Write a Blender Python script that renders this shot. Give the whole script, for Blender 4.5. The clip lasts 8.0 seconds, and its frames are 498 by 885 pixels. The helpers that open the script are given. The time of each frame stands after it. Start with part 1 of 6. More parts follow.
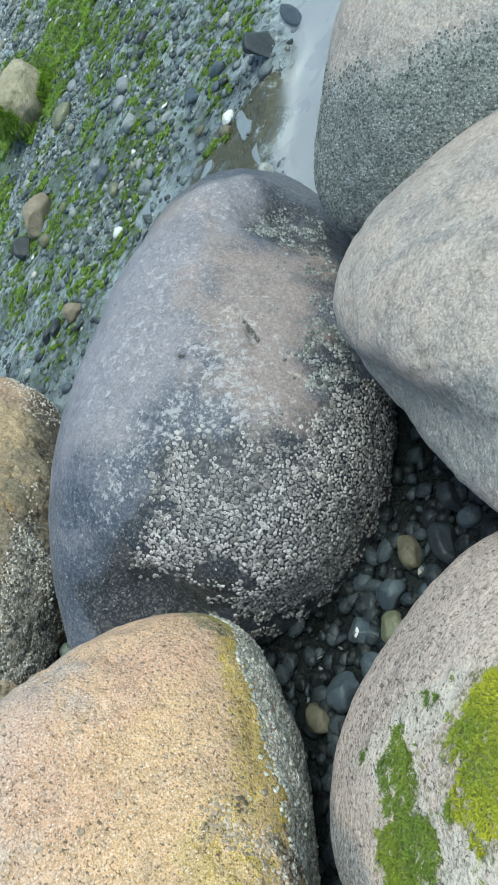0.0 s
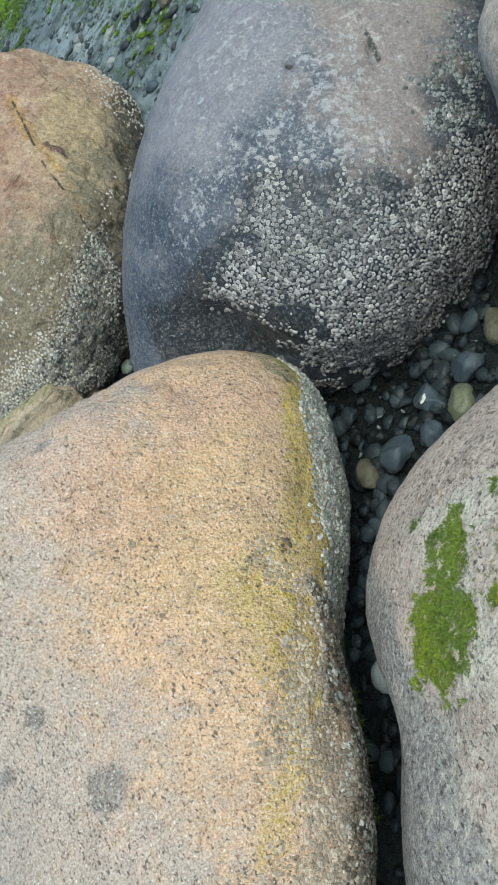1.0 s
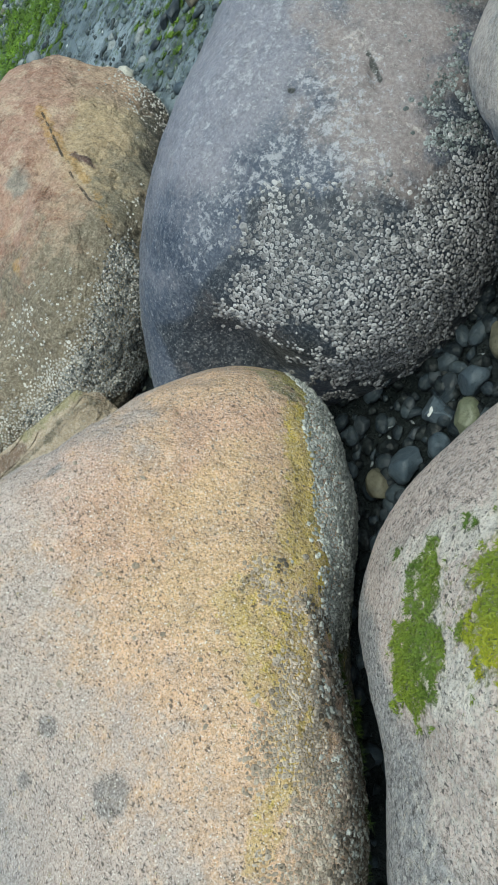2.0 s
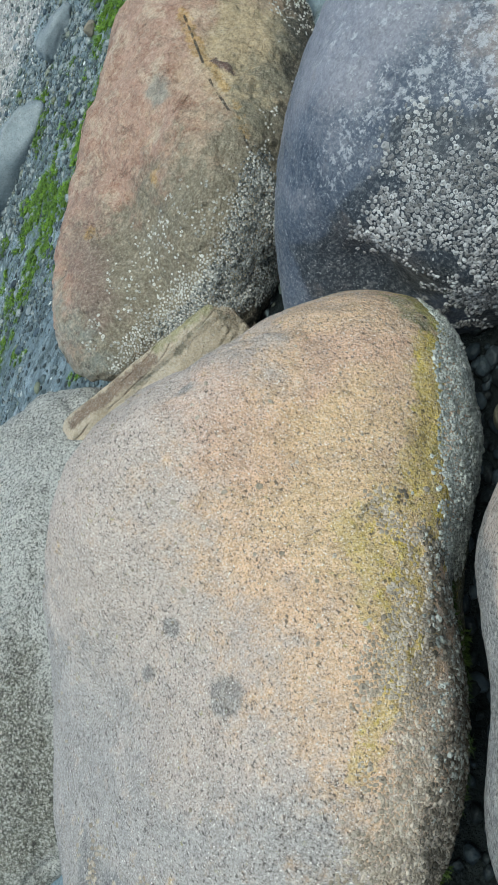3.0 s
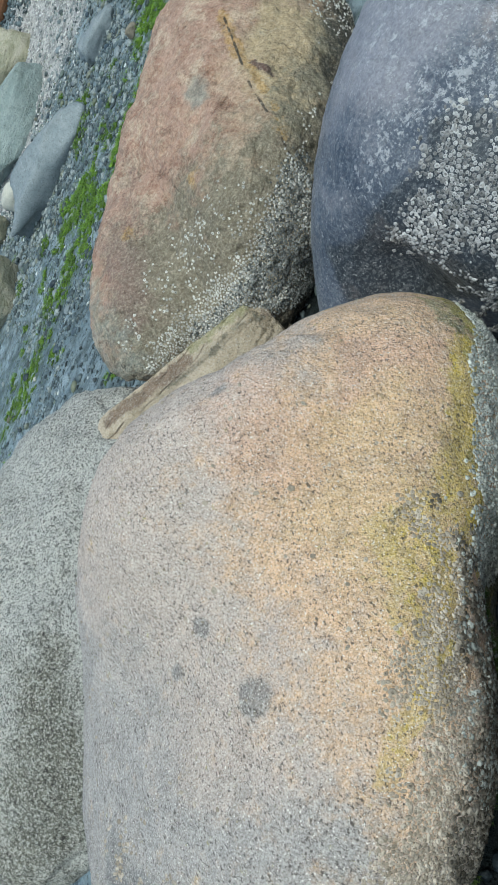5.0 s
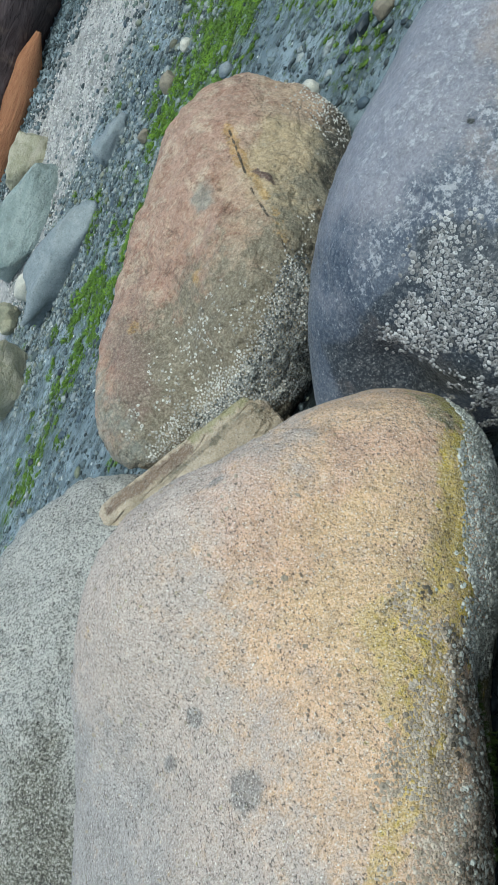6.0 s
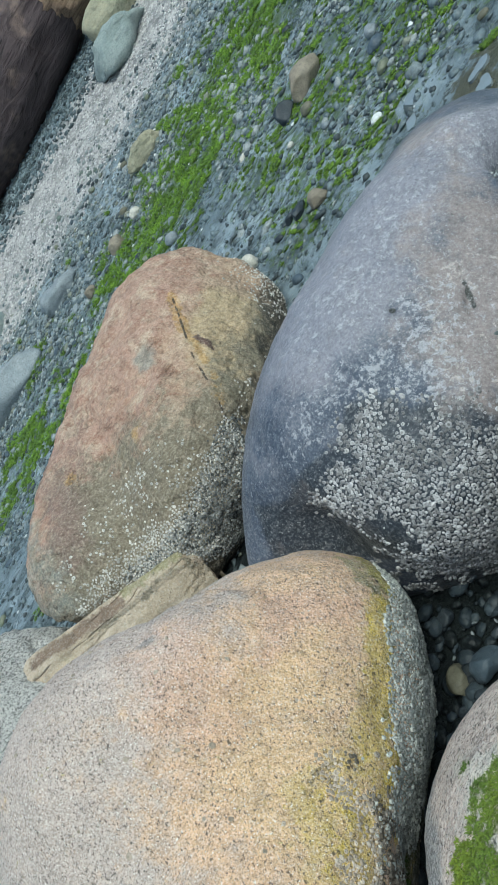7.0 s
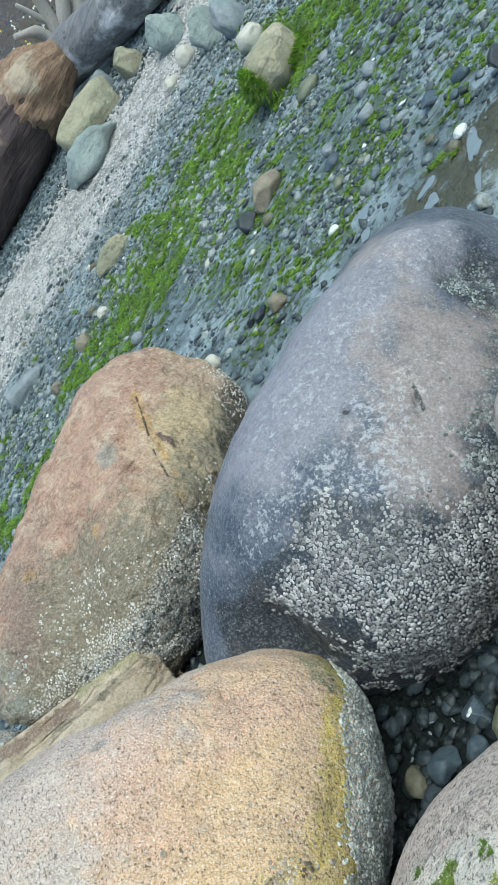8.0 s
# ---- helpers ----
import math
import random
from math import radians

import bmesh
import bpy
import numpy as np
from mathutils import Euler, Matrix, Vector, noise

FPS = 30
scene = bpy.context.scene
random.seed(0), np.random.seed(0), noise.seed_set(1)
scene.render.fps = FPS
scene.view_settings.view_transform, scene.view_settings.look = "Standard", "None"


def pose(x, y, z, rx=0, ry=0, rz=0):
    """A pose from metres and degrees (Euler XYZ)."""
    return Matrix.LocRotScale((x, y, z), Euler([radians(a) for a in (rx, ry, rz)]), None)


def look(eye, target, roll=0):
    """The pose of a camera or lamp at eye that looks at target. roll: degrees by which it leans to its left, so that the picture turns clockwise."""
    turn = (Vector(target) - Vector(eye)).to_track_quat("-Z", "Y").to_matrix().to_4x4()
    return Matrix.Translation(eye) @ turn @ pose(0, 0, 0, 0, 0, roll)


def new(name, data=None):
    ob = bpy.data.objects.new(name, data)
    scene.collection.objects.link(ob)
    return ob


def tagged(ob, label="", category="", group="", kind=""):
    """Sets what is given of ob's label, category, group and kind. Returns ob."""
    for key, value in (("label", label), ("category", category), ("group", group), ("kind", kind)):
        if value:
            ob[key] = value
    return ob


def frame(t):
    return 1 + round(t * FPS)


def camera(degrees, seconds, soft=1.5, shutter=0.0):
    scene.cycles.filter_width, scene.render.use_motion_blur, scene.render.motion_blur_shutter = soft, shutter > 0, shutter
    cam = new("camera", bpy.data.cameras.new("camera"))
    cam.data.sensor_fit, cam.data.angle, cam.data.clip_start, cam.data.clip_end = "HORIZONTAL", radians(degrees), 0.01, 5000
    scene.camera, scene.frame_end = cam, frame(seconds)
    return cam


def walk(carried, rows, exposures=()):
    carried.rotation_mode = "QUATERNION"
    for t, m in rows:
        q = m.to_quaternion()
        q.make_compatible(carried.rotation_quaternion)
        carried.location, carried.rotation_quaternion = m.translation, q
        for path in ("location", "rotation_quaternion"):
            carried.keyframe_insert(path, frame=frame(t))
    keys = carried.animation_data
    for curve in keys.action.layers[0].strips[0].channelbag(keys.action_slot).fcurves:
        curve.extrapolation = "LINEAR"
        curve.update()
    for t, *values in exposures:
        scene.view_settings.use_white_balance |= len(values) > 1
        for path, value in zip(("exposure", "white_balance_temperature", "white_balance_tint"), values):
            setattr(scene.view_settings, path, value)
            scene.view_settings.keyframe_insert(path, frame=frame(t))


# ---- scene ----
cam = camera(34.2, 8.0, soft=1.4, shutter=0.08)
PATH = [
    (0, (0.0000, 0.0000, 1.0759), (-0.0000, 1.6750, -0.0169), -63.17),
    (0.1, (0.0063, -0.0027, 1.0716), (-0.0590, 1.6507, -0.0518), -64.79),
    (0.2, (0.0125, -0.0053, 1.0673), (-0.1663, 1.6049, -0.1053), -66.26),
    (0.3, (0.0188, -0.0080, 1.0631), (-0.2748, 1.5690, -0.1314), -67.66),
    (0.4, (0.0251, -0.0107, 1.0588), (-0.3604, 1.5526, -0.1276), -68.95),
    (0.5, (0.0314, -0.0133, 1.0545), (-0.4397, 1.5224, -0.1370), -69.85),
    (0.6, (0.0233, 0.0044, 1.0571), (-0.4979, 1.5104, -0.1513), -69.82),
    (0.7, (0.0152, 0.0221, 1.0596), (-0.5338, 1.5197, -0.1469), -69.52),
    (0.8, (0.0071, 0.0398, 1.0622), (-0.5680, 1.5359, -0.1340), -69.00),
    (0.9, (-0.0010, 0.0575, 1.0647), (-0.6009, 1.5451, -0.1298), -68.54),
    (1, (-0.0090, 0.0752, 1.0672), (-0.6294, 1.5426, -0.1418), -67.73),
    (1.2, (-0.0241, 0.1119, 1.0552), (-0.6589, 1.5676, -0.1606), -67.85),
    (2.3, (0.1640, 0.0371, 1.0536), (-0.6660, 1.5250, 0.0061), -71.92),
    (2.5, (0.1670, 0.0420, 1.0685), (-0.7229, 1.5377, 0.0832), -72.29),
    (3, (0.1488, 0.0556, 1.0808), (-0.9173, 1.4607, 0.1378), -72.64),
    (3.5, (0.1471, 0.0523, 1.0658), (-0.9591, 1.4302, 0.1290), -73.40),
    (4, (0.1547, 0.0523, 1.0613), (-0.9774, 1.4159, 0.1346), -74.24),
    (4.5, (0.1535, 0.0612, 1.0756), (-0.9767, 1.4430, 0.1737), -73.12),
    (4.7, (0.1512, 0.0595, 1.0783), (-0.9736, 1.4538, 0.1889), -72.73),
    (5.8, (0.1718, 0.0343, 1.0800), (-0.8345, 1.5603, 0.2684), -69.76),
    (6, (0.1873, 0.0262, 1.0886), (-0.7773, 1.5860, 0.2907), -68.87),
    (6.5, (0.2176, 0.0119, 1.0963), (-0.5619, 1.6716, 0.2977), -65.93),
    (7, (0.2351, 0.0011, 1.1206), (-0.3781, 1.7299, 0.3235), -62.41),
    (7.5, (0.2543, -0.0241, 1.1178), (-0.1868, 1.7625, 0.3343), -59.71),
    (8, (0.2581, -0.0302, 1.1226), (-0.1228, 1.7805, 0.3634), -59.14),
]
walk(cam, [(t, look(eye, target, roll)) for t, eye, target, roll in PATH],
     [(t, e, k, -8) for t, e, k in ((0.0, 0.80, 6350), (0.6, 0.66, 6420), (1.2, 0.54, 6480), (2.5, 0.49, 6220), (3.5, 0.46, 6100), (6.0, 0.50, 6080), (7.0, 0.57, 6080), (8.0, 0.80, 6080))])

# ---------------------------------------------------------------- light: an overcast sky over an open beach
world = bpy.data.worlds.new("overcast_sky")
scene.world = world
world.use_nodes = True
wn = world.node_tree.nodes
sky = wn.new("ShaderNodeTexSky")
sky.sky_type, sky.sun_disc = "NISHITA", False
SUN_UP, SUN_TURN = radians(60), radians(140)
sky.sun_elevation, sky.sun_rotation = SUN_UP, SUN_TURN
sky.air_density, sky.dust_density, sky.ozone_density = 1.0, 2.5, 1.0
wn["Background"].inputs["Strength"].default_value = 0.12
world.node_tree.links.new(sky.outputs[0], wn["Background"].inputs["Color"])
sun = new("sun", bpy.data.lights.new("sun", "SUN"))
sun.data.energy, sun.data.angle, sun.data.color = 1.5, radians(40), (1.0, 0.98, 0.95)
# the sun stands where the sky's sun_rotation puts it, clockwise from +y
sun_way = Vector((math.sin(SUN_TURN) * math.cos(SUN_UP), math.cos(SUN_TURN) * math.cos(SUN_UP), math.sin(SUN_UP)))
sun.matrix_world = look(sun_way * 40, (0, 0, 0))

# ---------------------------------------------------------------- materials
class Nodes:
    """A short way to write node materials."""

    def __init__(self, name):
        self.mat = bpy.data.materials.new(name)
        self.mat.use_nodes = True
        self.tree = self.mat.node_tree
        self.bsdf = self.tree.nodes["Principled BSDF"]
        self.coord = self.tree.nodes.new("ShaderNodeTexCoord").outputs["Object"]
        self.place = self.tree.nodes.new("ShaderNodeNewGeometry").outputs["Position"]

    def link(self, a, b):
        self.tree.links.new(a, b)

    def put(self, socket, value):
        if hasattr(value, "is_output"):
            self.link(value, socket)
        else:
            socket.default_value = value

    def noise(self, scale, detail=3.0, rough=0.55, twist=0.0, vector=None):
        n = self.tree.nodes.new("ShaderNodeTexNoise")
        n.inputs["Scale"].default_value, n.inputs["Detail"].default_value = scale, detail
        n.inputs["Roughness"].default_value, n.inputs["Distortion"].default_value = rough, twist
        self.link(vector or self.coord, n.inputs["Vector"])
        return n.outputs["Fac"]

    def cells(self, scale, output="Distance", vector=None):
        n = self.tree.nodes.new("ShaderNodeTexVoronoi")
        n.inputs["Scale"].default_value = scale
        self.link(vector or self.coord, n.inputs["Vector"])
        return n.outputs[output]

    def stretched(self, scale, turn=(0, 0, 0)):
        n = self.tree.nodes.new("ShaderNodeMapping")
        n.inputs["Scale"].default_value = scale
        n.inputs["Rotation"].default_value = turn
        self.link(self.coord, n.inputs["Vector"])
        return n.outputs["Vector"]

    def mask(self, value, low, high):
        n = self.tree.nodes.new("ShaderNodeMapRange")
        n.interpolation_type = "SMOOTHSTEP"
        n.inputs["From Min"].default_value, n.inputs["From Max"].default_value = low, high
        self.link(value, n.inputs["Value"])
        return n.outputs["Result"]

    def attr(self, name):
        n = self.tree.nodes.new("ShaderNodeAttribute")
        n.attribute_name = name
        return n.outputs["Fac"]

    def math(self, kind, a, b=0.0):
        n = self.tree.nodes.new("ShaderNodeMath")
        n.operation = kind
        self.put(n.inputs[0], a), self.put(n.inputs[1], b)
        return n.outputs[0]

    def mix(self, fac, a, b):
        n = self.tree.nodes.new("ShaderNodeMix")
        n.data_type = "RGBA"
        self.put(n.inputs["Factor"], fac)
        for key, value in (("A", a), ("B", b)):
            self.put([s for s in n.inputs if s.name == key and s.type == "RGBA"][0], value if hasattr(value, "is_output") else (*value, 1))
        return [s for s in n.outputs if s.type == "RGBA"][0]

    def ragged(self, name, scale=30.0, amount=1.3, low=0.25, high=0.8, detail=6.0):
        """An attribute's zone with an edge broken up by noise."""
        n = self.math("SUBTRACT", self.noise(scale, detail, 0.75), 0.5)
        return self.mask(self.math("ADD", self.attr(name), self.math("MULTIPLY", n, amount * 2)), low, high)

    def bump(self, height, distance, before=None):
        n = self.tree.nodes.new("ShaderNodeBump")
        n.inputs["Distance"].default_value = distance
        self.link(height, n.inputs["Height"])
        if before:
            self.link(before, n.inputs["Normal"])
        return n.outputs["Normal"]

    def done(self, colour, rough=0.8, normal=None, spec=0.5):
        self.put(self.bsdf.inputs["Base Color"], colour if hasattr(colour, "is_output") else (*colour, 1))
        self.put(self.bsdf.inputs["Roughness"], rough)
        self.put(self.bsdf.inputs["Specular IOR Level"], spec)
        if normal:
            self.link(normal, self.bsdf.inputs["Normal"])
        return self.mat


def granite(name, base, alt, dark=(0.06, 0.054, 0.05), light=(0.66, 0.63, 0.58), zones=(), blotch=7.0, rough=0.75, relief=1.0, grain=0.25, grain_scale=190.0,
            flecks=0.8, fleck_at=0.62, fleck_scale=150.0, glints=0.5, sheen=0.03, mottle=0.4, mottle_to=(0.62, 0.6, 0.58), spec=0.22, veins=0.0, stretch=(1.0, 0.62, 0.8)):
    """Speckled stone. zones: rows of (attribute, colour, edge noise scale, strength, edge noise amount, low, high)."""
    n = Nodes(name)
    col = n.mix(n.mask(n.noise(blotch, 4), 0.35, 0.68), base, alt)
    col = n.mix(n.math("MULTIPLY", n.mask(n.noise(34, 5, 0.7), 0.45, 0.72), mottle * 0.8), col, tuple(c * 0.7 for c in base))
    col = n.mix(n.math("MULTIPLY", n.mask(n.noise(15, 6, 0.75, 0.15), 0.46, 0.68), mottle), col, tuple(c * k for c, k in zip(alt, mottle_to)))
    wet = None
    for attribute, colour, edge, strength, *sharp in zones:
        m = n.math("MULTIPLY", n.ragged(attribute, edge, *(sharp or (1.3,))), strength)
        shade = n.mix(n.mask(n.noise(24, 5, 0.7), 0.35, 0.7), colour, tuple(c * 0.74 for c in colour))
        col = n.mix(m, col, shade)
        # wet foot of a boulder, with the shade low down included in its colour
        if attribute == "damp":
            wet = m
    cloud = n.noise(70, 5, 0.75, 0.3)
    col = n.mix(n.math("MULTIPLY", n.mask(cloud, 0.5, 0.68), mottle * 0.6), col, dark)
    col = n.mix(n.math("MULTIPLY", n.mask(cloud, 0.48, 0.32), mottle * 0.6), col, light)
    seam = None
    if veins:
        seam = n.mask(n.math("ABSOLUTE", n.math("SUBTRACT", n.noise(4.5, 5, 0.62, 0.9), 0.5)), 0.012, 0.0)
        seam = n.math("MULTIPLY", seam, n.mask(n.noise(7, 3), 0.46, 0.6))
        col = n.mix(n.math("MULTIPLY", seam, veins), col, dark)
    tone = n.noise(grain_scale, 3, 0.7, 0.2)
    col = n.mix(n.math("MULTIPLY", n.mask(tone, 0.46, 0.68), grain), col, dark)
    col = n.mix(n.math("MULTIPLY", n.mask(tone, 0.54, 0.34), grain), col, light)
    # dark grains, thicker in some places than in others
    grains = n.stretched(stretch, (0.3, 0.2, 0.7))
    crowd = n.math("MULTIPLY", n.math("SUBTRACT", n.noise(6, 3), 0.5), 0.13)
    fine = n.math("ADD", n.noise(fleck_scale, 3, 0.6, 0.4, grains), crowd)
    if wet is not None:
        flecks = n.math("MULTIPLY", flecks, n.math("SUBTRACT", 1.0, wet))
    col = n.mix(n.math("MULTIPLY", n.mask(fine, fleck_at, fleck_at + 0.035), flecks), col, dark)
    specks = n.math("ADD", n.noise(fleck_scale * 1.9, 2, 0.6, 0.3), crowd)
    col = n.mix(n.math("MULTIPLY", n.mask(specks, fleck_at + 0.012, fleck_at + 0.05), n.math("MULTIPLY", flecks, 0.75)), col, dark)
    pale = n.mask(n.noise(grain_scale * 1.1, 1, 0.5), 0.66, 0.72)
    col = n.mix(n.math("MULTIPLY", pale, glints), col, light)
    b = n.bump(n.noise(230, 4, 0.7), 0.0020 * relief)
    b = n.bump(n.noise(52, 5, 0.65), 0.006 * relief, b)
    b = n.bump(n.noise(17, 5, 0.7), 0.006 * relief, b)
    if seam is not None:
        b = n.bump(n.math("SUBTRACT", 1.0, seam), 0.004, b)
    r = rough
    if wet is not None:
        r = n.math("SUBTRACT", rough, n.math("MULTIPLY", wet, 0.08))
    n.bsdf.inputs["Sheen Weight"].default_value = sheen
    n.bsdf.inputs["Sheen Roughness"].default_value = 0.35
    return n.done(col, r, b, spec)


def plain_stone(name, base, alt, rough=0.6, relief=0.5, vary=0.35, scale=1.0, spec=0.4):
    """Small stones: the colour wanders over the stone and from stone to stone."""
    n = Nodes(name)
    info = n.tree.nodes.new("ShaderNodeObjectInfo").outputs["Random"]
    n.coord = n.place
    col = n.mix(n.mask(n.noise(26 * scale, 4, 0.6), 0.3, 0.7), base, alt)
    col = n.mix(n.math("MULTIPLY", n.mask(n.noise(120 * scale, 4, 0.75), 0.48, 0.66), 0.6), col, tuple(c * 0.45 for c in base))
    col = n.mix(n.math("MULTIPLY", n.mask(n.noise(75 * scale, 3, 0.7), 0.6, 0.7), 0.35), col, tuple(min(0.8, c * 1.7) for c in alt))
    col = n.mix(n.math("MULTIPLY", info, vary), col, tuple(c * 0.55 for c in alt))
    return n.done(col, rough, n.bump(n.noise(90 * scale, 4, 0.65), 0.004 * relief), spec)


def heap_stone(name, colours, rough=0.55, spec=0.45):
    """For joined pebbles: each island takes its colour from a ramp."""
    n = Nodes(name)
    geo = n.tree.nodes.new("ShaderNodeNewGeometry").outputs["Random Per Island"]
    ramp = n.tree.nodes.new("ShaderNodeValToRGB")
    ramp.color_ramp.interpolation = "CONSTANT"
    for k, c in enumerate(colours):
        e = ramp.color_ramp.elements[k] if k < 2 else ramp.color_ramp.elements.new(0.5)
        e.position, e.color = k / len(colours), (*c, 1)
    n.link(geo, ramp.inputs[0])
    col = n.mix(n.math("MULTIPLY", n.mask(n.noise(70, 4, 0.7), 0.4, 0.7), 0.6), ramp.outputs[0], (0.05, 0.06, 0.06))
    return n.done(col, rough, n.bump(n.noise(120, 3), 0.003), spec)


def barnacle_mat(name, base, dark, pit=0.7):
    n = Nodes(name)
    isl = n.tree.nodes.new("ShaderNodeNewGeometry").outputs["Random Per Island"]
    info = n.tree.nodes.new("ShaderNodeObjectInfo").outputs["Random"]
    n.coord = n.place
    v = n.math("FRACT", n.math("ADD", isl, n.math("MULTIPLY", info, 3.7)))
    col = n.mix(n.mask(v, 0.05, 1.0), base, dark)
    col = n.mix(n.math("MULTIPLY", n.mask(n.noise(18, 5, 0.7), 0.42, 0.66), 0.6), col, tuple(c * 0.55 for c in dark))
    col = n.mix(n.math("MULTIPLY", n.mask(n.noise(260, 3, 0.7), 0.45, 0.7), 0.4), col, tuple(c * 0.6 for c in dark))
    col = n.mix(n.math("MULTIPLY", n.attr("pit"), pit), col, (0.05, 0.05, 0.045))
    return n.done(col, 0.8, n.bump(n.noise(500, 2), 0.001), 0.15)


M = {}
M["tan_granite"] = granite("tan_granite", (0.56, 0.455, 0.395), (0.63, 0.505, 0.435), light=(0.84, 0.79, 0.73), zones=(
    ("cool", (0.37, 0.365, 0.37), 6, 0.6, 1.0, 0.2, 0.9), ("orange", (0.83, 0.53, 0.315), 22, 0.92, 1.2, 0.05, 0.95), ("sunny", (0.75, 0.51, 0.255), 14, 0.5, 1.4, 0.35, 0.9),
    ("yellow", (0.78, 0.57, 0.05), 40, 0.9, 1.8, 0.42, 0.95), ("rosy", (0.76, 0.465, 0.325), 10, 0.65, 1.0, 0.15, 0.95), ("mustard", (0.66, 0.47, 0.18), 22, 0.7, 1.7, 0.4, 0.9), ("green", (0.25, 0.27, 0.08), 40, 0.6, 1.9, 0.4, 0.85),
    ("blot", (0.21, 0.205, 0.205), 60, 0.7, 0.35, 0.35, 0.7), ("crack", (0.14, 0.11, 0.05), 60, 0.7, 1.6, 0.6, 0.95),
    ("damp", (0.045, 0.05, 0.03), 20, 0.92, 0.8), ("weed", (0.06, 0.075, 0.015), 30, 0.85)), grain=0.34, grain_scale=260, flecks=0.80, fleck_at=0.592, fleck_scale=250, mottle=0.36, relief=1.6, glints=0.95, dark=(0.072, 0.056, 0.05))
M["slate"] = granite("slate", (0.048, 0.061, 0.091), (0.080, 0.095, 0.130), dark=(0.04, 0.045, 0.05), light=(0.42, 0.42, 0.42), zones=(
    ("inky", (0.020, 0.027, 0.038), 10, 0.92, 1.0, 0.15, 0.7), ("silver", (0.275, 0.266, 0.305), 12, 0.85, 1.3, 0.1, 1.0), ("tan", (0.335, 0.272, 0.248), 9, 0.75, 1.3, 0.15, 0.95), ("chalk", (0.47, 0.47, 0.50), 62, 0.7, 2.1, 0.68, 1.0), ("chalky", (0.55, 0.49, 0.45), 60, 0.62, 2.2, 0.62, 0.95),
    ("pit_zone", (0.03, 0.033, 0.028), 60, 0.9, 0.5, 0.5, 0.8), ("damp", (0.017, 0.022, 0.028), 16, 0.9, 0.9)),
    rough=0.37, flecks=0.4, fleck_at=0.65, fleck_scale=170, grain=0.22, grain_scale=150, glints=0.5, blotch=8, relief=0.6, mottle=0.30, mottle_to=(0.66, 0.7, 0.78), spec=0.25, sheen=0.08)
M["red_stone"] = granite("red_stone", (0.60, 0.425, 0.295), (0.51, 0.35, 0.245), dark=(0.09, 0.06, 0.045), light=(0.66, 0.56, 0.44), zones=(
    ("red", (0.52, 0.305, 0.235), 9, 0.75, 1.4, 0.1, 0.85), ("cream", (0.76, 0.61, 0.45), 10, 0.6, 1.9, 0.5, 0.95), ("rust", (0.36, 0.18, 0.12), 14, 0.7, 2.2, 0.5, 0.9), ("ochre", (0.62, 0.48, 0.28), 9, 0.75, 1.0, 0.3, 0.8), ("olive", (0.225, 0.205, 0.145), 11, 0.88, 1.2, 0.1, 0.75), ("maroon", (0.27, 0.18, 0.15), 9, 0.75, 1.2, 0.2, 0.95), ("vein", (0.60, 0.36, 0.12), 34, 0.7, 1.2, 0.45, 0.9),
    ("plum", (0.13, 0.065, 0.065), 50, 0.9, 0.7, 0.5, 0.8), ("grey", (0.34, 0.36, 0.32), 16, 0.7, 1.1, 0.25, 0.9), ("crack", (0.05, 0.036, 0.026), 40, 0.95, 0.10, 0.76, 0.86),
    ("damp", (0.035, 0.037, 0.03), 14, 0.92, 0.9)), fleck_at=0.61, flecks=0.3, fleck_scale=120, stretch=(1, 1, 1), rough=0.66, blotch=8, mottle=0.8, mottle_to=(0.62, 0.50, 0.44), grain=0.26, grain_scale=150, glints=0.15, relief=2.0, veins=0.3)
M["grey_granite"] = granite("grey_granite", (0.68, 0.65, 0.60), (0.59, 0.565, 0.52), relief=2.6, fleck_at=0.585, fleck_scale=150, blotch=10, grain=0.7, grain_scale=140, mottle=0.7, glints=0.9, zones=(
    ("pale", (0.60, 0.58, 0.54), 14, 0.8, 1.5, 0.3, 0.8),
    ("olive", (0.20, 0.19, 0.14), 8, 0.85, 0.9), ("damp", (0.09, 0.092, 0.075), 18, 0.85)))
M["lichen_granite"] = granite("lichen_granite", (0.66, 0.53, 0.455), (0.58, 0.47, 0.41), zones=(
    ("grey", (0.27, 0.275, 0.28), 8, 0.85, 0.8), ("lichen", (0.78, 0.71, 0.61), 85, 0.9, 2.0, 0.45, 0.75), ("mossy", (0.24, 0.25, 0.07), 60, 0.7, 1.9, 0.55, 0.9), ("moss", (0.17, 0.22, 0.04), 50, 0.85, 1.8, 0.55, 0.95), ("damp", (0.07, 0.075, 0.06), 20, 0.85)),
    fleck_at=0.60, fleck_scale=170, grain=0.5, grain_scale=170, mottle=0.5, relief=1.5)
M["pink_stone"] = granite("pink_stone", (0.51, 0.44, 0.395), (0.40, 0.37, 0.35), zones=(
    ("grey", (0.31, 0.325, 0.32), 7, 0.85, 1.1, 0.2, 0.85), ("band", (0.27, 0.275, 0.28), 26, 0.6, 1.7, 0.35, 0.95), ("green", (0.19, 0.225, 0.21), 12, 0.9, 0.9, 0.3, 0.75), ("damp", (0.07, 0.072, 0.06), 18, 0.85)),
    fleck_at=0.64, flecks=0.4, fleck_scale=170, relief=1.5, grain=0.26, grain_scale=170, mottle=0.6, blotch=9, stretch=(1, 1, 1))
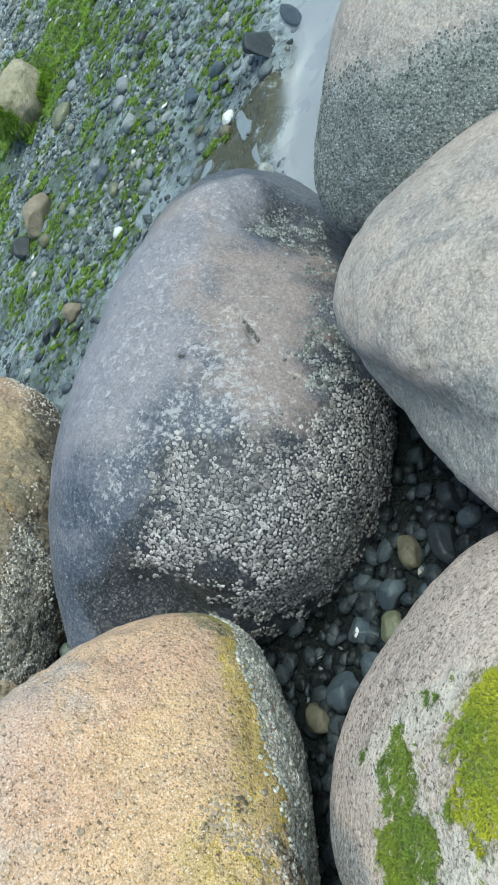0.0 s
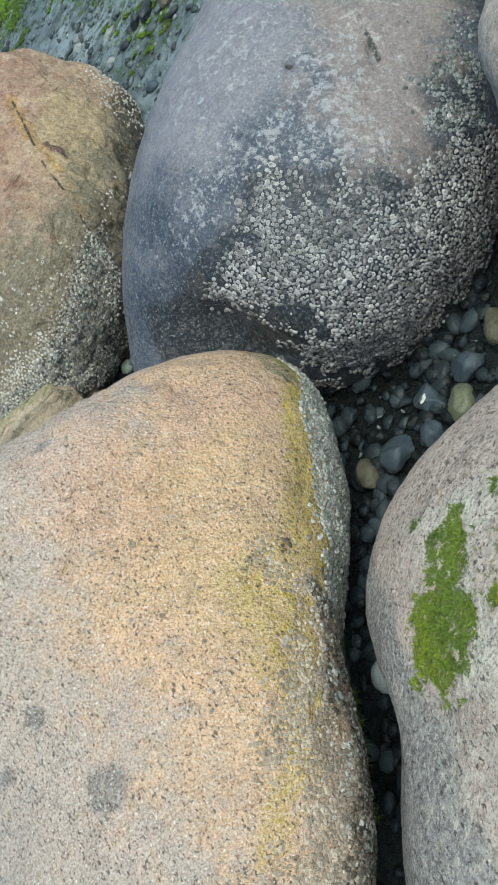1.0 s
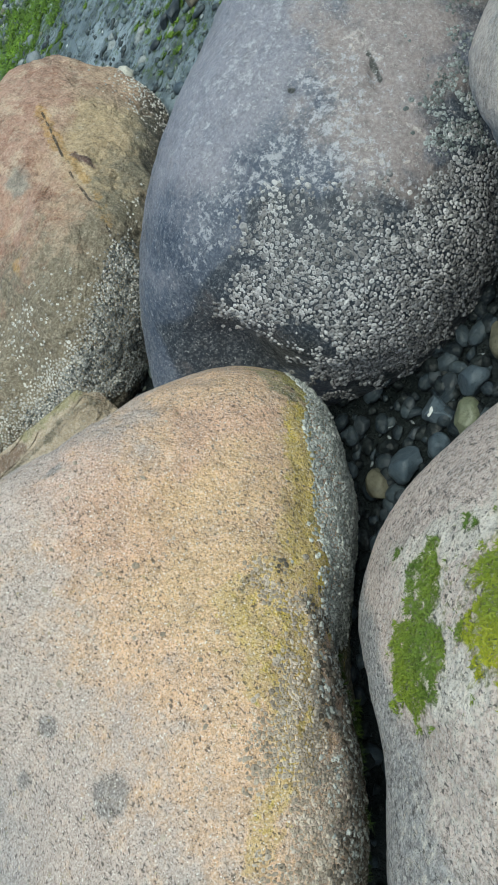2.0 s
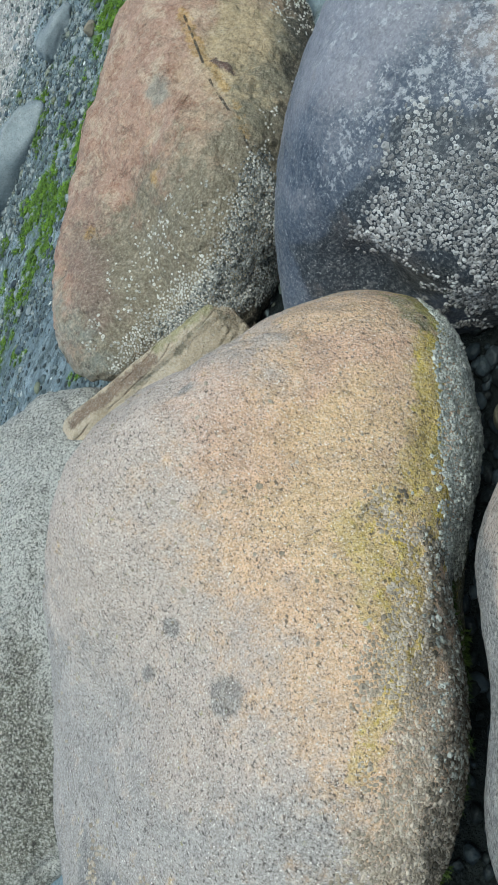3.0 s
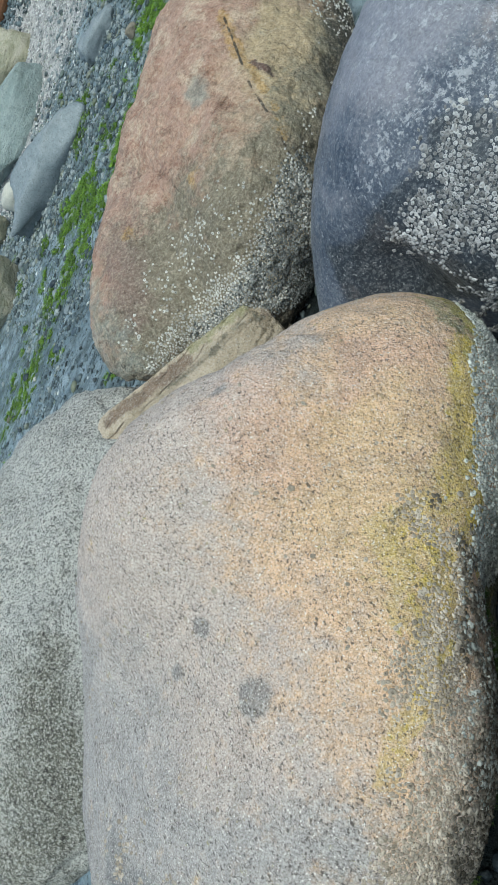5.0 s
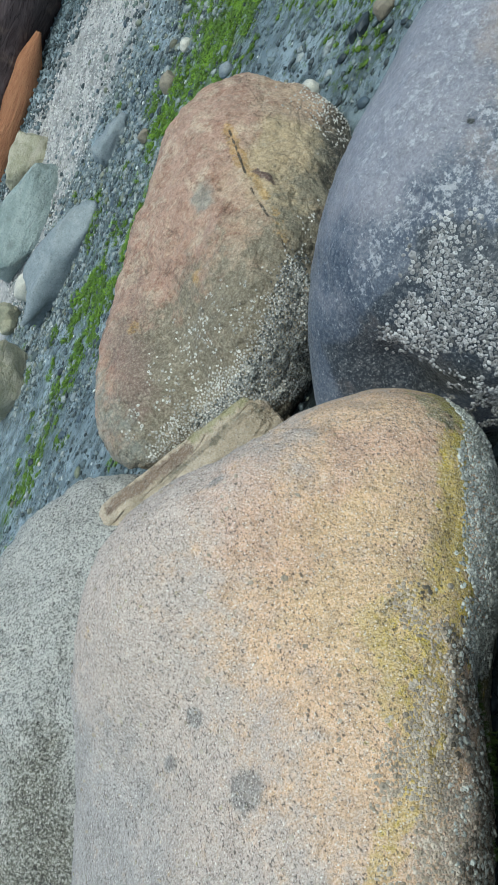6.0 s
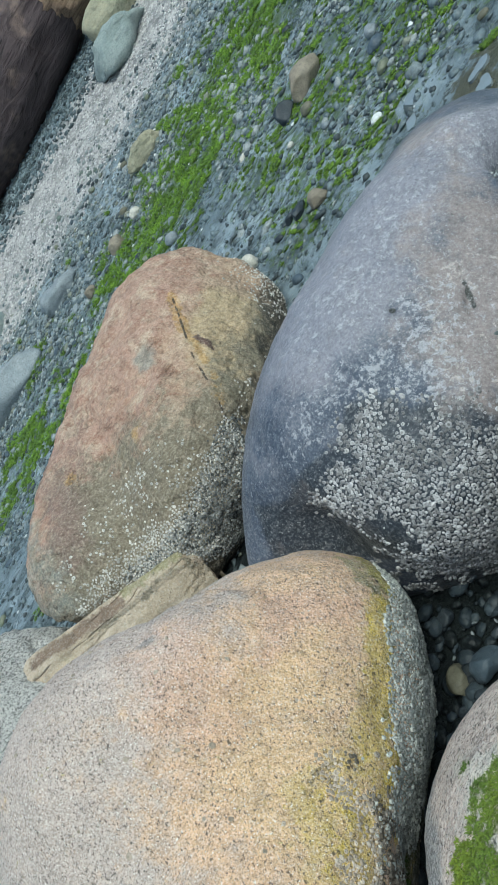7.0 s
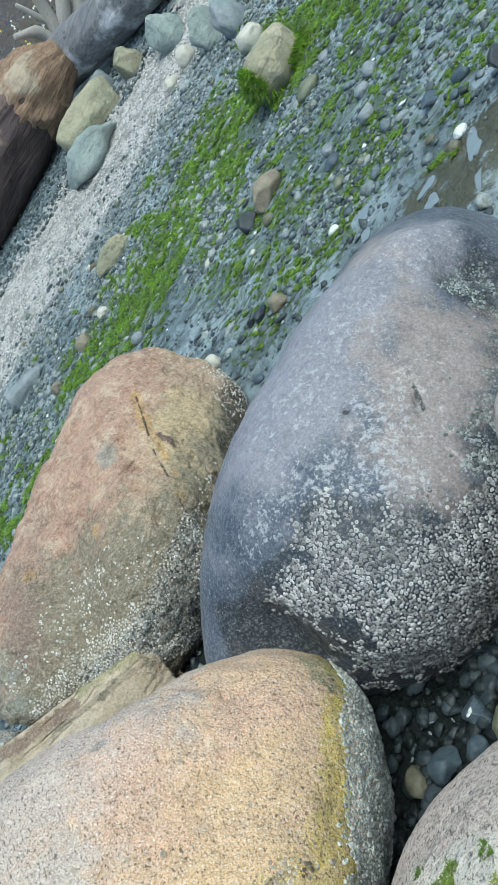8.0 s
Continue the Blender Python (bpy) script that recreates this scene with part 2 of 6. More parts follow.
M["wedge_stone"] = granite("wedge_stone", (0.60, 0.49, 0.37), (0.50, 0.395, 0.275), zones=(
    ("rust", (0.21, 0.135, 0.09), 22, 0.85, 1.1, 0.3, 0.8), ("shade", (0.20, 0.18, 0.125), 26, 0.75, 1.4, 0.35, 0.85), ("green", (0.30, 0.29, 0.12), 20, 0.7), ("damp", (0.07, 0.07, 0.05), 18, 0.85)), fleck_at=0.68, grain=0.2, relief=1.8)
M["barnacle"] = barnacle_mat("barnacle", (0.58, 0.565, 0.565), (0.215, 0.21, 0.212))
M["barnacle_olive"] = barnacle_mat("barnacle_olive", (0.62, 0.53, 0.44), (0.36, 0.295, 0.23), 0.42)
M["barnacle_brown"] = barnacle_mat("barnacle_brown", (0.37, 0.32, 0.265), (0.105, 0.087, 0.067), 0.8)
M["barnacle_pale"] = barnacle_mat("barnacle_pale", (0.76, 0.73, 0.67), (0.50, 0.47, 0.42), 0.8)
M["barnacle_teal"] = barnacle_mat("barnacle_teal", (0.40, 0.43, 0.425), (0.13, 0.15, 0.148), 0.6)
M["barnacle_dark"] = barnacle_mat("barnacle_dark", (0.46, 0.455, 0.43), (0.10, 0.105, 0.103), 0.8)
M["barnacle_grey"] = barnacle_mat("barnacle_grey", (0.66, 0.66, 0.61), (0.33, 0.34, 0.31), 0.65)


def ground_mat():
    n = Nodes("wet_beach")
    mud = n.mix(n.mask(n.noise(1.7, 5, 0.6), 0.35, 0.65), (0.18, 0.23, 0.255), (0.375, 0.445, 0.49))
    mud = n.mix(n.math("MULTIPLY", n.mask(n.noise(5, 6, 0.75), 0.42, 0.62), 0.85), mud, (0.055, 0.075, 0.075))
    mud = n.mix(n.mask(n.noise(22, 6, 0.75), 0.53, 0.62), mud, (0.026, 0.036, 0.036))
    mud = n.mix(n.math("MULTIPLY", n.mask(n.noise(40, 5, 0.75), 0.54, 0.66), 0.7), mud, (0.36, 0.41, 0.42))
    mud = n.mix(n.mask(n.cells(48), 0.14, 0.07), mud, (0.34, 0.37, 0.36))
    grit = n.mix(n.cells(75, "Color"), (0.33, 0.315, 0.30), (0.70, 0.665, 0.645))
    grit = n.mix(n.mask(n.noise(6, 4), 0.4, 0.7), grit, (0.22, 0.215, 0.21))
    col = n.mix(n.ragged("gravel", 7, 0.9), mud, grit)
    weed = n.mix(n.mask(n.noise(45, 4, 0.7), 0.35, 0.68), (0.04, 0.075, 0.02), (0.14, 0.22, 0.03))
    col = n.mix(n.math("MULTIPLY", n.ragged("green", 20, 1.9, 0.5, 0.9), 0.8), col, weed)
    col = n.mix(n.ragged("silt", 12, 1.4, 0.5, 0.8), col, (0.085, 0.085, 0.055))
    # dark wet mud of the gaps, shade between boulders painted into its colour
    col = n.mix(n.math("MULTIPLY", n.ragged("gap_shade", 16, 0.8), 0.95), col, (0.009, 0.012, 0.012))
    col = n.mix(n.ragged("bank", 1.5, 0.3), col, n.mix(n.noise(4, 5, 0.7), (0.05, 0.035, 0.028), (0.1, 0.08, 0.06)))
    # pool bed painted pale to carry the sky's reflection in its colour
    col = n.mix(n.mask(n.attr("bed"), 0.3, 0.9), col, n.mix(n.noise(5, 5, 0.6), (0.22, 0.245, 0.275), (0.30, 0.32, 0.355)))
    shine = n.math("SUBTRACT", 0.58, n.math("MULTIPLY", n.mask(n.noise(2.6, 4, 0.6), 0.42, 0.58), 0.36))
    shine = n.math("ADD", shine, n.math("MULTIPLY", n.attr("gravel"), 0.3))
    dry = n.math("SUBTRACT", 1.0, n.attr("bed"))
    b = n.bump(n.math("MULTIPLY", n.noise(140, 4, 0.7), dry), 0.004)
    b = n.bump(n.math("MULTIPLY", n.noise(32, 5, 0.7), dry), 0.022, b)
    b = n.bump(n.math("MULTIPLY", n.noise(11, 5, 0.7), dry), 0.03, b)
    return n.done(col, shine, b, n.math("SUBTRACT", 0.5, n.math("MULTIPLY", n.attr("gap_shade"), 0.4)))


M["beach"] = ground_mat()
n_ = Nodes("pool_water")
n_.bsdf.inputs["Transmission Weight"].default_value = 1.0
n_.bsdf.inputs["IOR"].default_value = 1.33
M["water"] = n_.done((0.93, 0.94, 0.95), 0.02, n_.bump(n_.noise(5, 2), 0.0006))
n_ = Nodes("puddle")
# pale base colour paints the sky's reflection on the puddles
M["puddle"] = n_.done(n_.mix(n_.noise(20, 3), (0.15, 0.175, 0.185), (0.24, 0.275, 0.29)), 0.05, n_.bump(n_.noise(14, 2), 0.0006), 0.6)
M["blue_pebble"] = plain_stone("blue_pebble", (0.055, 0.078, 0.10), (0.095, 0.122, 0.148), 0.42, spec=0.22)
M["dark_pebble"] = plain_stone("dark_pebble", (0.026, 0.034, 0.042), (0.05, 0.062, 0.072), 0.4, spec=0.25)
M["olive_pebble"] = plain_stone("olive_pebble", (0.13, 0.15, 0.10), (0.19, 0.20, 0.135), 0.42)
M["tan_pebble"] = plain_stone("tan_pebble", (0.11, 0.108, 0.078), (0.175, 0.165, 0.12), 0.5, spec=0.25)
M["pale_pebble"] = plain_stone("pale_pebble", (0.46, 0.44, 0.38), (0.56, 0.53, 0.46), 0.6, vary=0.15)
M["shell"] = plain_stone("shell", (0.72, 0.74, 0.73), (0.62, 0.63, 0.62), 0.45, vary=0.1)


def berm_stone(name, base, alt, stain):
    """Larger weathered rocks: layered streaks, stains and a rough face."""
    n = Nodes(name)
    n.coord = n.place
    layers = n.noise(3.2, 6, 0.7, 0.5, n.stretched((0.6, 1.4, 3.0), (0.2, 0.3, 0.6)))
    col = n.mix(n.mask(layers, 0.35, 0.65), base, alt)
    col = n.mix(n.math("MULTIPLY", n.mask(n.noise(9, 6, 0.75), 0.48, 0.66), 0.7), col, stain)
    col = n.mix(n.math("MULTIPLY", n.mask(n.noise(48, 5, 0.75), 0.48, 0.66), 0.45), col, tuple(c * 0.5 for c in base))
    col = n.mix(n.math("MULTIPLY", n.mask(n.noise(60, 4, 0.7, 0.2), 0.58, 0.7), 0.4), col, tuple(min(0.75, c * 1.6) for c in alt))
    b = n.bump(layers, 0.05)
    b = n.bump(n.noise(26, 5, 0.7), 0.03, b)
    return n.done(col, 0.7, b, 0.3)


M["grey_rock"] = plain_stone("grey_rock", (0.19, 0.22, 0.237), (0.265, 0.29, 0.305), 0.6, scale=0.6)
M["teal_rock"] = berm_stone("teal_rock", (0.29, 0.345, 0.33), (0.41, 0.46, 0.44), (0.20, 0.24, 0.22))
M["ochre_rock"] = berm_stone("ochre_rock", (0.44, 0.40, 0.28), (0.34, 0.33, 0.24), (0.21, 0.21, 0.155))
M["cream_rock"] = berm_stone("cream_rock", (0.52, 0.47, 0.37), (0.40, 0.37, 0.26), (0.24, 0.235, 0.14))
M["brown_rock"] = plain_stone("brown_rock", (0.20, 0.17, 0.13), (0.28, 0.24, 0.18), 0.6)
M["heap_beach"] = heap_stone("heap_beach", [(0.13, 0.165, 0.18), (0.19, 0.225, 0.235), (0.05, 0.065, 0.07), (0.07, 0.09, 0.095), (0.14, 0.175, 0.15), (0.31, 0.335, 0.33), (0.10, 0.135, 0.155), (0.17, 0.21, 0.235), (0.045, 0.055, 0.06), (0.22, 0.23, 0.18), (0.085, 0.11, 0.12)])
M["heap_gravel"] = heap_stone("heap_gravel", [(0.43, 0.41, 0.405), (0.59, 0.565, 0.55), (0.30, 0.30, 0.305), (0.74, 0.71, 0.69), (0.50, 0.47, 0.45), (0.17, 0.18, 0.185)], 0.8)
# gap pebbles darker than wet stone, shade between the boulders in their colour
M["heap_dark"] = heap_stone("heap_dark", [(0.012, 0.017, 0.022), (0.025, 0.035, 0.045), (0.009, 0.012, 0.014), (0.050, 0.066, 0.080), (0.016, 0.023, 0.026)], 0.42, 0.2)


def weed_mat(name, a, b, c):
    n = Nodes(name)
    isl = n.tree.nodes.new("ShaderNodeNewGeometry").outputs["Random Per Island"]
    col = n.mix(isl, a, b)
    col = n.mix(n.mask(n.noise(5, 3), 0.35, 0.65), col, c)
    return n.done(col, 0.55, None, 0.4)


M["sea_grass"] = weed_mat("sea_grass", (0.095, 0.19, 0.016), (0.27, 0.44, 0.03), (0.085, 0.15, 0.02))
n_ = Nodes("weed_mound")
M["weed_mound"] = n_.done(n_.mix(n_.mask(n_.noise(45, 5, 0.75), 0.38, 0.66), (0.035, 0.07, 0.014), (0.19, 0.30, 0.028)), 0.6, n_.bump(n_.noise(80, 4, 0.7), 0.02), 0.3)
M["moss"] = weed_mat("moss", (0.25, 0.275, 0.012), (0.50, 0.46, 0.02), (0.15, 0.21, 0.02))
M["green_moss"] = weed_mat("green_moss", (0.13, 0.19, 0.016), (0.27, 0.33, 0.03), (0.09, 0.15, 0.02))
M["leaf"] = weed_mat("leaf", (0.045, 0.08, 0.015), (0.11, 0.15, 0.02), (0.03, 0.055, 0.012))
M["stem"] = weed_mat("stem", (0.12, 0.13, 0.06), (0.18, 0.16, 0.1), (0.1, 0.1, 0.06))
n_ = Nodes("petal")
M["petal"] = n_.done(n_.mix(n_.noise(30), (0.75, 0.6, 0.03), (0.6, 0.5, 0.05)), 0.6)
n_ = Nodes("white_petal")
M["white_petal"] = n_.done(n_.mix(n_.noise(30), (0.7, 0.7, 0.62), (0.55, 0.55, 0.5)), 0.6)


def wood(name, base, alt, groove, scale=1.0, rough=0.75, pale=None, grain=(0.35, 6.0, 6.0), twist=0.6):
    n = Nodes(name)
    along = n.stretched(grain)
    lines = n.noise(5 * scale, 5, 0.65, twist, along)
    col = n.mix(n.mask(lines, 0.32, 0.68), base, alt)
    col = n.mix(n.mask(n.noise(11 * scale, 4, 0.7, 0.3, along), 0.56, 0.7), col, groove)
    if pale:
        col = n.mix(n.mask(n.noise(1.6, 4, 0.65), 0.52, 0.66), col, pale)
    return n.done(col, rough, n.bump(lines, 0.03), 0.35)


M["dark_log"] = wood("dark_log", (0.046, 0.031, 0.032), (0.088, 0.064, 0.066), (0.012, 0.009, 0.009), pale=(0.17, 0.12, 0.10), grain=(0.45, 1.6, 1.6), twist=1.6)
M["grey_log"] = wood("grey_log", (0.13, 0.13, 0.145), (0.2, 0.2, 0.215), (0.035, 0.033, 0.036), pale=(0.5, 0.5, 0.54), grain=(0.4, 2.4, 2.4), twist=1.2)
M["bare_wood"] = wood("bare_wood", (0.32, 0.215, 0.145), (0.17, 0.105, 0.072), (0.06, 0.042, 0.03), 1.2, pale=(0.42, 0.34, 0.26), grain=(0.35, 3.5, 5.0), twist=0.7)
M["bleached_wood"] = wood("bleached_wood", (0.52, 0.48, 0.45), (0.42, 0.38, 0.35), (0.2, 0.17, 0.15), 2.0)
M["orange_wood"] = wood("orange_wood", (0.31, 0.125, 0.062), (0.40, 0.19, 0.095), (0.12, 0.045, 0.022), 2.0)


# ---------------------------------------------------------------- helpers for meshes
def mesh_of(name, verts, faces, material=None, smooth=True):
    me = bpy.data.meshes.new(name)
    me.from_pydata([tuple(v) for v in verts] if not isinstance(verts, list) else verts, [], faces)
    if material:
        me.materials.append(material)
    me.polygons.foreach_set("use_smooth", [smooth] * len(me.polygons))
    me.update()
    return me


def part(name, data, material, parent, label="", kind=""):
    """Links a bmesh or a mesh as one object under a thing or under a part."""
    if isinstance(data, bmesh.types.BMesh):
        me = bpy.data.meshes.new(name)
        data.to_mesh(me)
        data.free()
        me.polygons.foreach_set("use_smooth", [True] * len(me.polygons))
    else:
        me = data
    if material and not me.materials:
        me.materials.append(material)
    ob = new(name, me)
    ob.parent = parent
    return tagged(ob, label, kind=kind)


def ball(level):
    """The corners and faces of an icosphere as arrays."""
    bm = bmesh.new()
    bmesh.ops.create_icosphere(bm, subdivisions=level, radius=1.0)
    v = np.array([p.co[:] for p in bm.verts])
    f = np.array([[p.index for p in q.verts] for q in bm.faces])
    bm.free()
    return v, f


BALLS = {k: ball(k) for k in (1, 2, 3, 4)}
rng = np.random.default_rng(7)


def joined(verts, faces, count_v):
    """Stacks copies: verts (N, k, 3), faces (m, c) of one copy."""
    n = len(verts)
    f = faces[None] + (np.arange(n) * count_v)[:, None, None]
    return verts.reshape(-1, 3), f.reshape(-1, faces.shape[1])


def fast_mesh(name, verts, faces, material):
    me = bpy.data.meshes.new(name)
    c = faces.shape[1]
    me.vertices.add(len(verts)), me.loops.add(faces.size), me.polygons.add(len(faces))
    me.vertices.foreach_set("co", np.ascontiguousarray(verts, np.float32).ravel())
    me.loops.foreach_set("vertex_index", np.ascontiguousarray(faces, np.int32).ravel())
    me.polygons.foreach_set("loop_start", np.arange(0, faces.size, c, dtype=np.int32))
    me.polygons.foreach_set("use_smooth", np.ones(len(faces), bool))
    me.materials.append(material)
    me.update(calc_edges=True)
    me.validate()
    return me


def put_attribute(me, name, values):
    a = me.attributes.new(name, "FLOAT", "POINT")
    a.data.foreach_set("value", np.ascontiguousarray(values, np.float32))


def turns(n):
    """n random turns as matrices."""
    q = rng.normal(size=(n, 4))
    q /= np.linalg.norm(q, axis=1)[:, None]
    w, x, y, z = q.T
    return np.stack([1 - 2 * (y * y + z * z), 2 * (x * y - z * w), 2 * (x * z + y * w), 2 * (x * y + z * w), 1 - 2 * (x * x + z * z), 2 * (y * z - x * w),
                     2 * (x * z - y * w), 2 * (y * z + x * w), 1 - 2 * (x * x + y * y)], -1).reshape(-1, 3, 3)


def spin(n):
    """n random turns about z, with a small tilt."""
    a = rng.uniform(0, 2 * np.pi, n)
    t, s = rng.normal(0, 0.18, n), np.zeros(n)
    z = np.stack([np.cos(a), -np.sin(a), s, np.sin(a), np.cos(a), s, s, s, s + 1], -1).reshape(-1, 3, 3)
    x = np.stack([s + 1, s, s, s, np.cos(t), -np.sin(t), s, np.sin(t), np.cos(t)], -1).reshape(-1, 3, 3)
    return z @ x


def fields(points, scale, seed=0.0, octaves=3):
    """Fractal noise at points, about -1 to 1."""
    off = Vector((seed * 3.1, seed * 1.7, -seed * 2.3))
    return np.array([noise.fractal(Vector(p) * scale + off, 1.0, 2.0, octaves) for p in points])


def step(x, low, high):
    t = np.clip((x - low) / (high - low), 0, 1)
    return t * t * (3 - 2 * t)


# ---------------------------------------------------------------- the beach
def slope(y):
    """The beach's height: flat near the boulders, rising to a berm."""
    q = np.clip(np.asarray(y, float) - 5.5, 0, 3)
    return 0.0333 * q * q + 0.2 * np.clip(np.asarray(y, float) - 8.5, 0, 4.5) + 0.55 * np.clip(np.asarray(y, float) - 13.0, 0, 6)


def pool_depth(x, y):
    """Two shallow pools: one beyond the boulders, one in the far corner of the row."""
    edge = 2.30 + 0.85 * (x - 0.80) + 0.05 * np.sin(9 * x) + 0.03 * np.sin(23 * x + 1)
    turn_a, turn_b = np.arctan2(y - 1.9, x - 1.95), np.arctan2(y - 0.6, x + 3.5)
    round_a = 1 + 0.05 * np.sin(3 * turn_a) + 0.04 * np.sin(7 * turn_a + 1) - np.hypot((x - 1.95) / 1.65, (y - 1.9) / 1.4)
    round_b = 1 + 0.06 * np.sin(3 * turn_b + 2) + 0.04 * np.sin(7 * turn_b) - np.hypot((x + 3.5) / 1.5, (y - 0.6) / 1.6)
    a = step(edge - y, -0.02, 0.16) * step(x, 0.35, 0.62) * step(round_a, 0, 0.12)
    b = step(round_b, 0, 0.2)
    return np.maximum(a, b)


def gravel_zone(x, y):
    near = 8.45 + 0.10 * np.clip(-x - 1.2, 0, 9) * -1.2 + 0.18 * np.clip(x - 0.6, 0, 9) * 2.5
    return step(y, near - 0.55, near + 0.25) * step(10.75 - y, 0, 0.6)


def green_zone(x, y):
    mid = 6.15 + 0.25 * np.sin(2.1 * x) + 0.30 * np.clip(x - 0.5, 0, 9) * 0.6 - 0.12 * np.clip(-x - 0.6, 0, 9) * 2.0
    band = np.exp(-((y - mid) / 1.15) ** 2) * (0.5 + 0.5 * step(x, -2.2, -0.4))
    spots = 0.60 * step(y, 2.6, 3.2) * step(5.6 - y, 0, 0.6) * step(x, -0.8, 0.2)
    low = 0.75 * np.exp(-((y - 5.1 - 0.25 * (x + 3)) / 0.35) ** 2) * step(-1.6 - x, 0, 0.5)
    return np.maximum(np.maximum(band, spots), low)


def silt_zone(x, y):
    return step(0.34 - np.hypot((x - 0.84) / 1.4, y - 2.56), 0, 0.2)


HOLLOW = ((0.16, 1.20, 0.17), (-0.10, 1.16, 0.20), (-0.34, 1.16, 0.22), (-0.55, 0.86, 0.16), (-0.72, 0.62, 0.14), (-0.86, 0.34, 0.13))


def hollow(x, y):
    """The washed-out channel between the boulders: 1 along its bed."""
    deep = 0 * np.asarray(x, float)
    for (x0, y0, r0), (x1, y1, r1) in zip(HOLLOW, HOLLOW[1:]):
        t = np.clip(((x - x0) * (x1 - x0) + (y - y0) * (y1 - y0)) / ((x1 - x0) ** 2 + (y1 - y0) ** 2), 0, 1)
        away = np.hypot(x - x0 - t * (x1 - x0), y - y0 - t * (y1 - y0)) / (r0 + t * (r1 - r0))
        deep = np.maximum(deep, step(1.35 - away, 0, 0.75))
    return deep


def ground_height(x, y, wave):
    return slope(y) + wave - 0.075 * pool_depth(x, y) - 0.165 * hollow(x, y) - 0.07 * step(0.30 - np.hypot(x + 0.52, (y - 1.72) * 0.9), 0, 0.2)


def axis(low, high, fine, reach):
    core = np.arange(low, high + fine / 2, fine)
    grow = [fine]
    while sum(grow) < reach:
        grow.append(grow[-1] * 1.28)
    out = np.cumsum(grow)
    return np.concatenate([core[0] - out[::-1], core, core[-1] + out])


gx, gy = axis(-4.6, 3.2, 0.035, 1500.0), axis(-0.4, 9.4, 0.035, 1500.0)
GX, GY = np.meshgrid(gx, gy, indexing="ij")
flat = np.stack([GX.ravel(), GY.ravel(), 0 * GX.ravel()], -1)
near_points = (np.abs(flat[:, 0]) < 30) & (np.abs(flat[:, 1]) < 30)
wave = np.zeros(len(flat))
wave[near_points] = 0.014 * fields(flat[near_points], 2.3, 1, 4) + 0.02 * fields(flat[near_points], 0.6, 2, 2) + 0.010 * fields(flat[near_points], 7.5, 5, 3)
GZ = ground_height(flat[:, 0], flat[:, 1], wave)
idx = np.arange(GX.size).reshape(GX.shape)
quads = np.stack([idx[:-1, :-1], idx[1:, :-1], idx[1:, 1:], idx[:-1, 1:]], -1).reshape(-1, 4)
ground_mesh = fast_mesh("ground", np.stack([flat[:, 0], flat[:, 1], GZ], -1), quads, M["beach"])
put_attribute(ground_mesh, "gravel", gravel_zone(flat[:, 0], flat[:, 1]))
put_attribute(ground_mesh, "green", green_zone(flat[:, 0], flat[:, 1]))
put_attribute(ground_mesh, "silt", silt_zone(flat[:, 0], flat[:, 1]))
put_attribute(ground_mesh, "bed", pool_depth(flat[:, 0], flat[:, 1]) * step(flat[:, 0], 0.4, 0.7))
# mask of the shaded gaps and nooks between the boulders
put_attribute(ground_mesh, "gap_shade", np.maximum(step(1.75 - np.hypot((flat[:, 0] + 0.35) * 0.9, (flat[:, 1] - 0.9) * 1.5), 0.45, 0.75),
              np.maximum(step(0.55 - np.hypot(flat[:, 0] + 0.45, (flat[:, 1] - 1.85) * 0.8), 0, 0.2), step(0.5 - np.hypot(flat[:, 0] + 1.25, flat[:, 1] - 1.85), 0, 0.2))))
put_attribute(ground_mesh, "bank", step(flat[:, 1], 12.4, 13.2))
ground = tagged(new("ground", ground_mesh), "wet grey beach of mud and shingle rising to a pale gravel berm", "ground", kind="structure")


def ground_at(x, y):
    """The ground's height under places."""
    x, y = np.atleast_1d(x).astype(float), np.atleast_1d(y).astype(float)
    i, j = np.clip(np.searchsorted(gx, x) - 1, 0, len(gx) - 2), np.clip(np.searchsorted(gy, y) - 1, 0, len(gy) - 2)
    u, v = (x - gx[i]) / (gx[i + 1] - gx[i]), (y - gy[j]) / (gy[j + 1] - gy[j])
    z = GZ.reshape(GX.shape)
    return z[i, j] * (1 - u) * (1 - v) + z[i + 1, j] * u * (1 - v) + z[i, j + 1] * (1 - u) * v + z[i + 1, j + 1] * u * v


def water_sheet(name, x0, x1, y0, y1, z, label):
    xs, ys = np.linspace(x0, x1, 30), np.linspace(y0, y1, 30)
    X, Y = np.meshgrid(xs, ys, indexing="ij")
    k = np.arange(X.size).reshape(X.shape)
    q = np.stack([k[:-1, :-1], k[1:, :-1], k[1:, 1:], k[:-1, 1:]], -1).reshape(-1, 4)
    ob = new(name, fast_mesh(name, np.stack([X.ravel(), Y.ravel(), np.full(X.size, z)], -1), q, M["water"]))
    ob.visible_shadow = False
    return tagged(ob, label, "water", kind="structure")


water_sheet("water", 0.3, 4.0, 0.6, 4.2, -0.022, "still shallow tide pool mirroring the pale sky")
water_sheet("water", -3.2, 0.3, 2.2, 5.4, -0.029, "thin puddles standing in the hollows of wet mud")
water_sheet("water", -6.0, -2.1, -2.0, 2.0, -0.022, "still shallow tide pool beside the pale granite boulder")



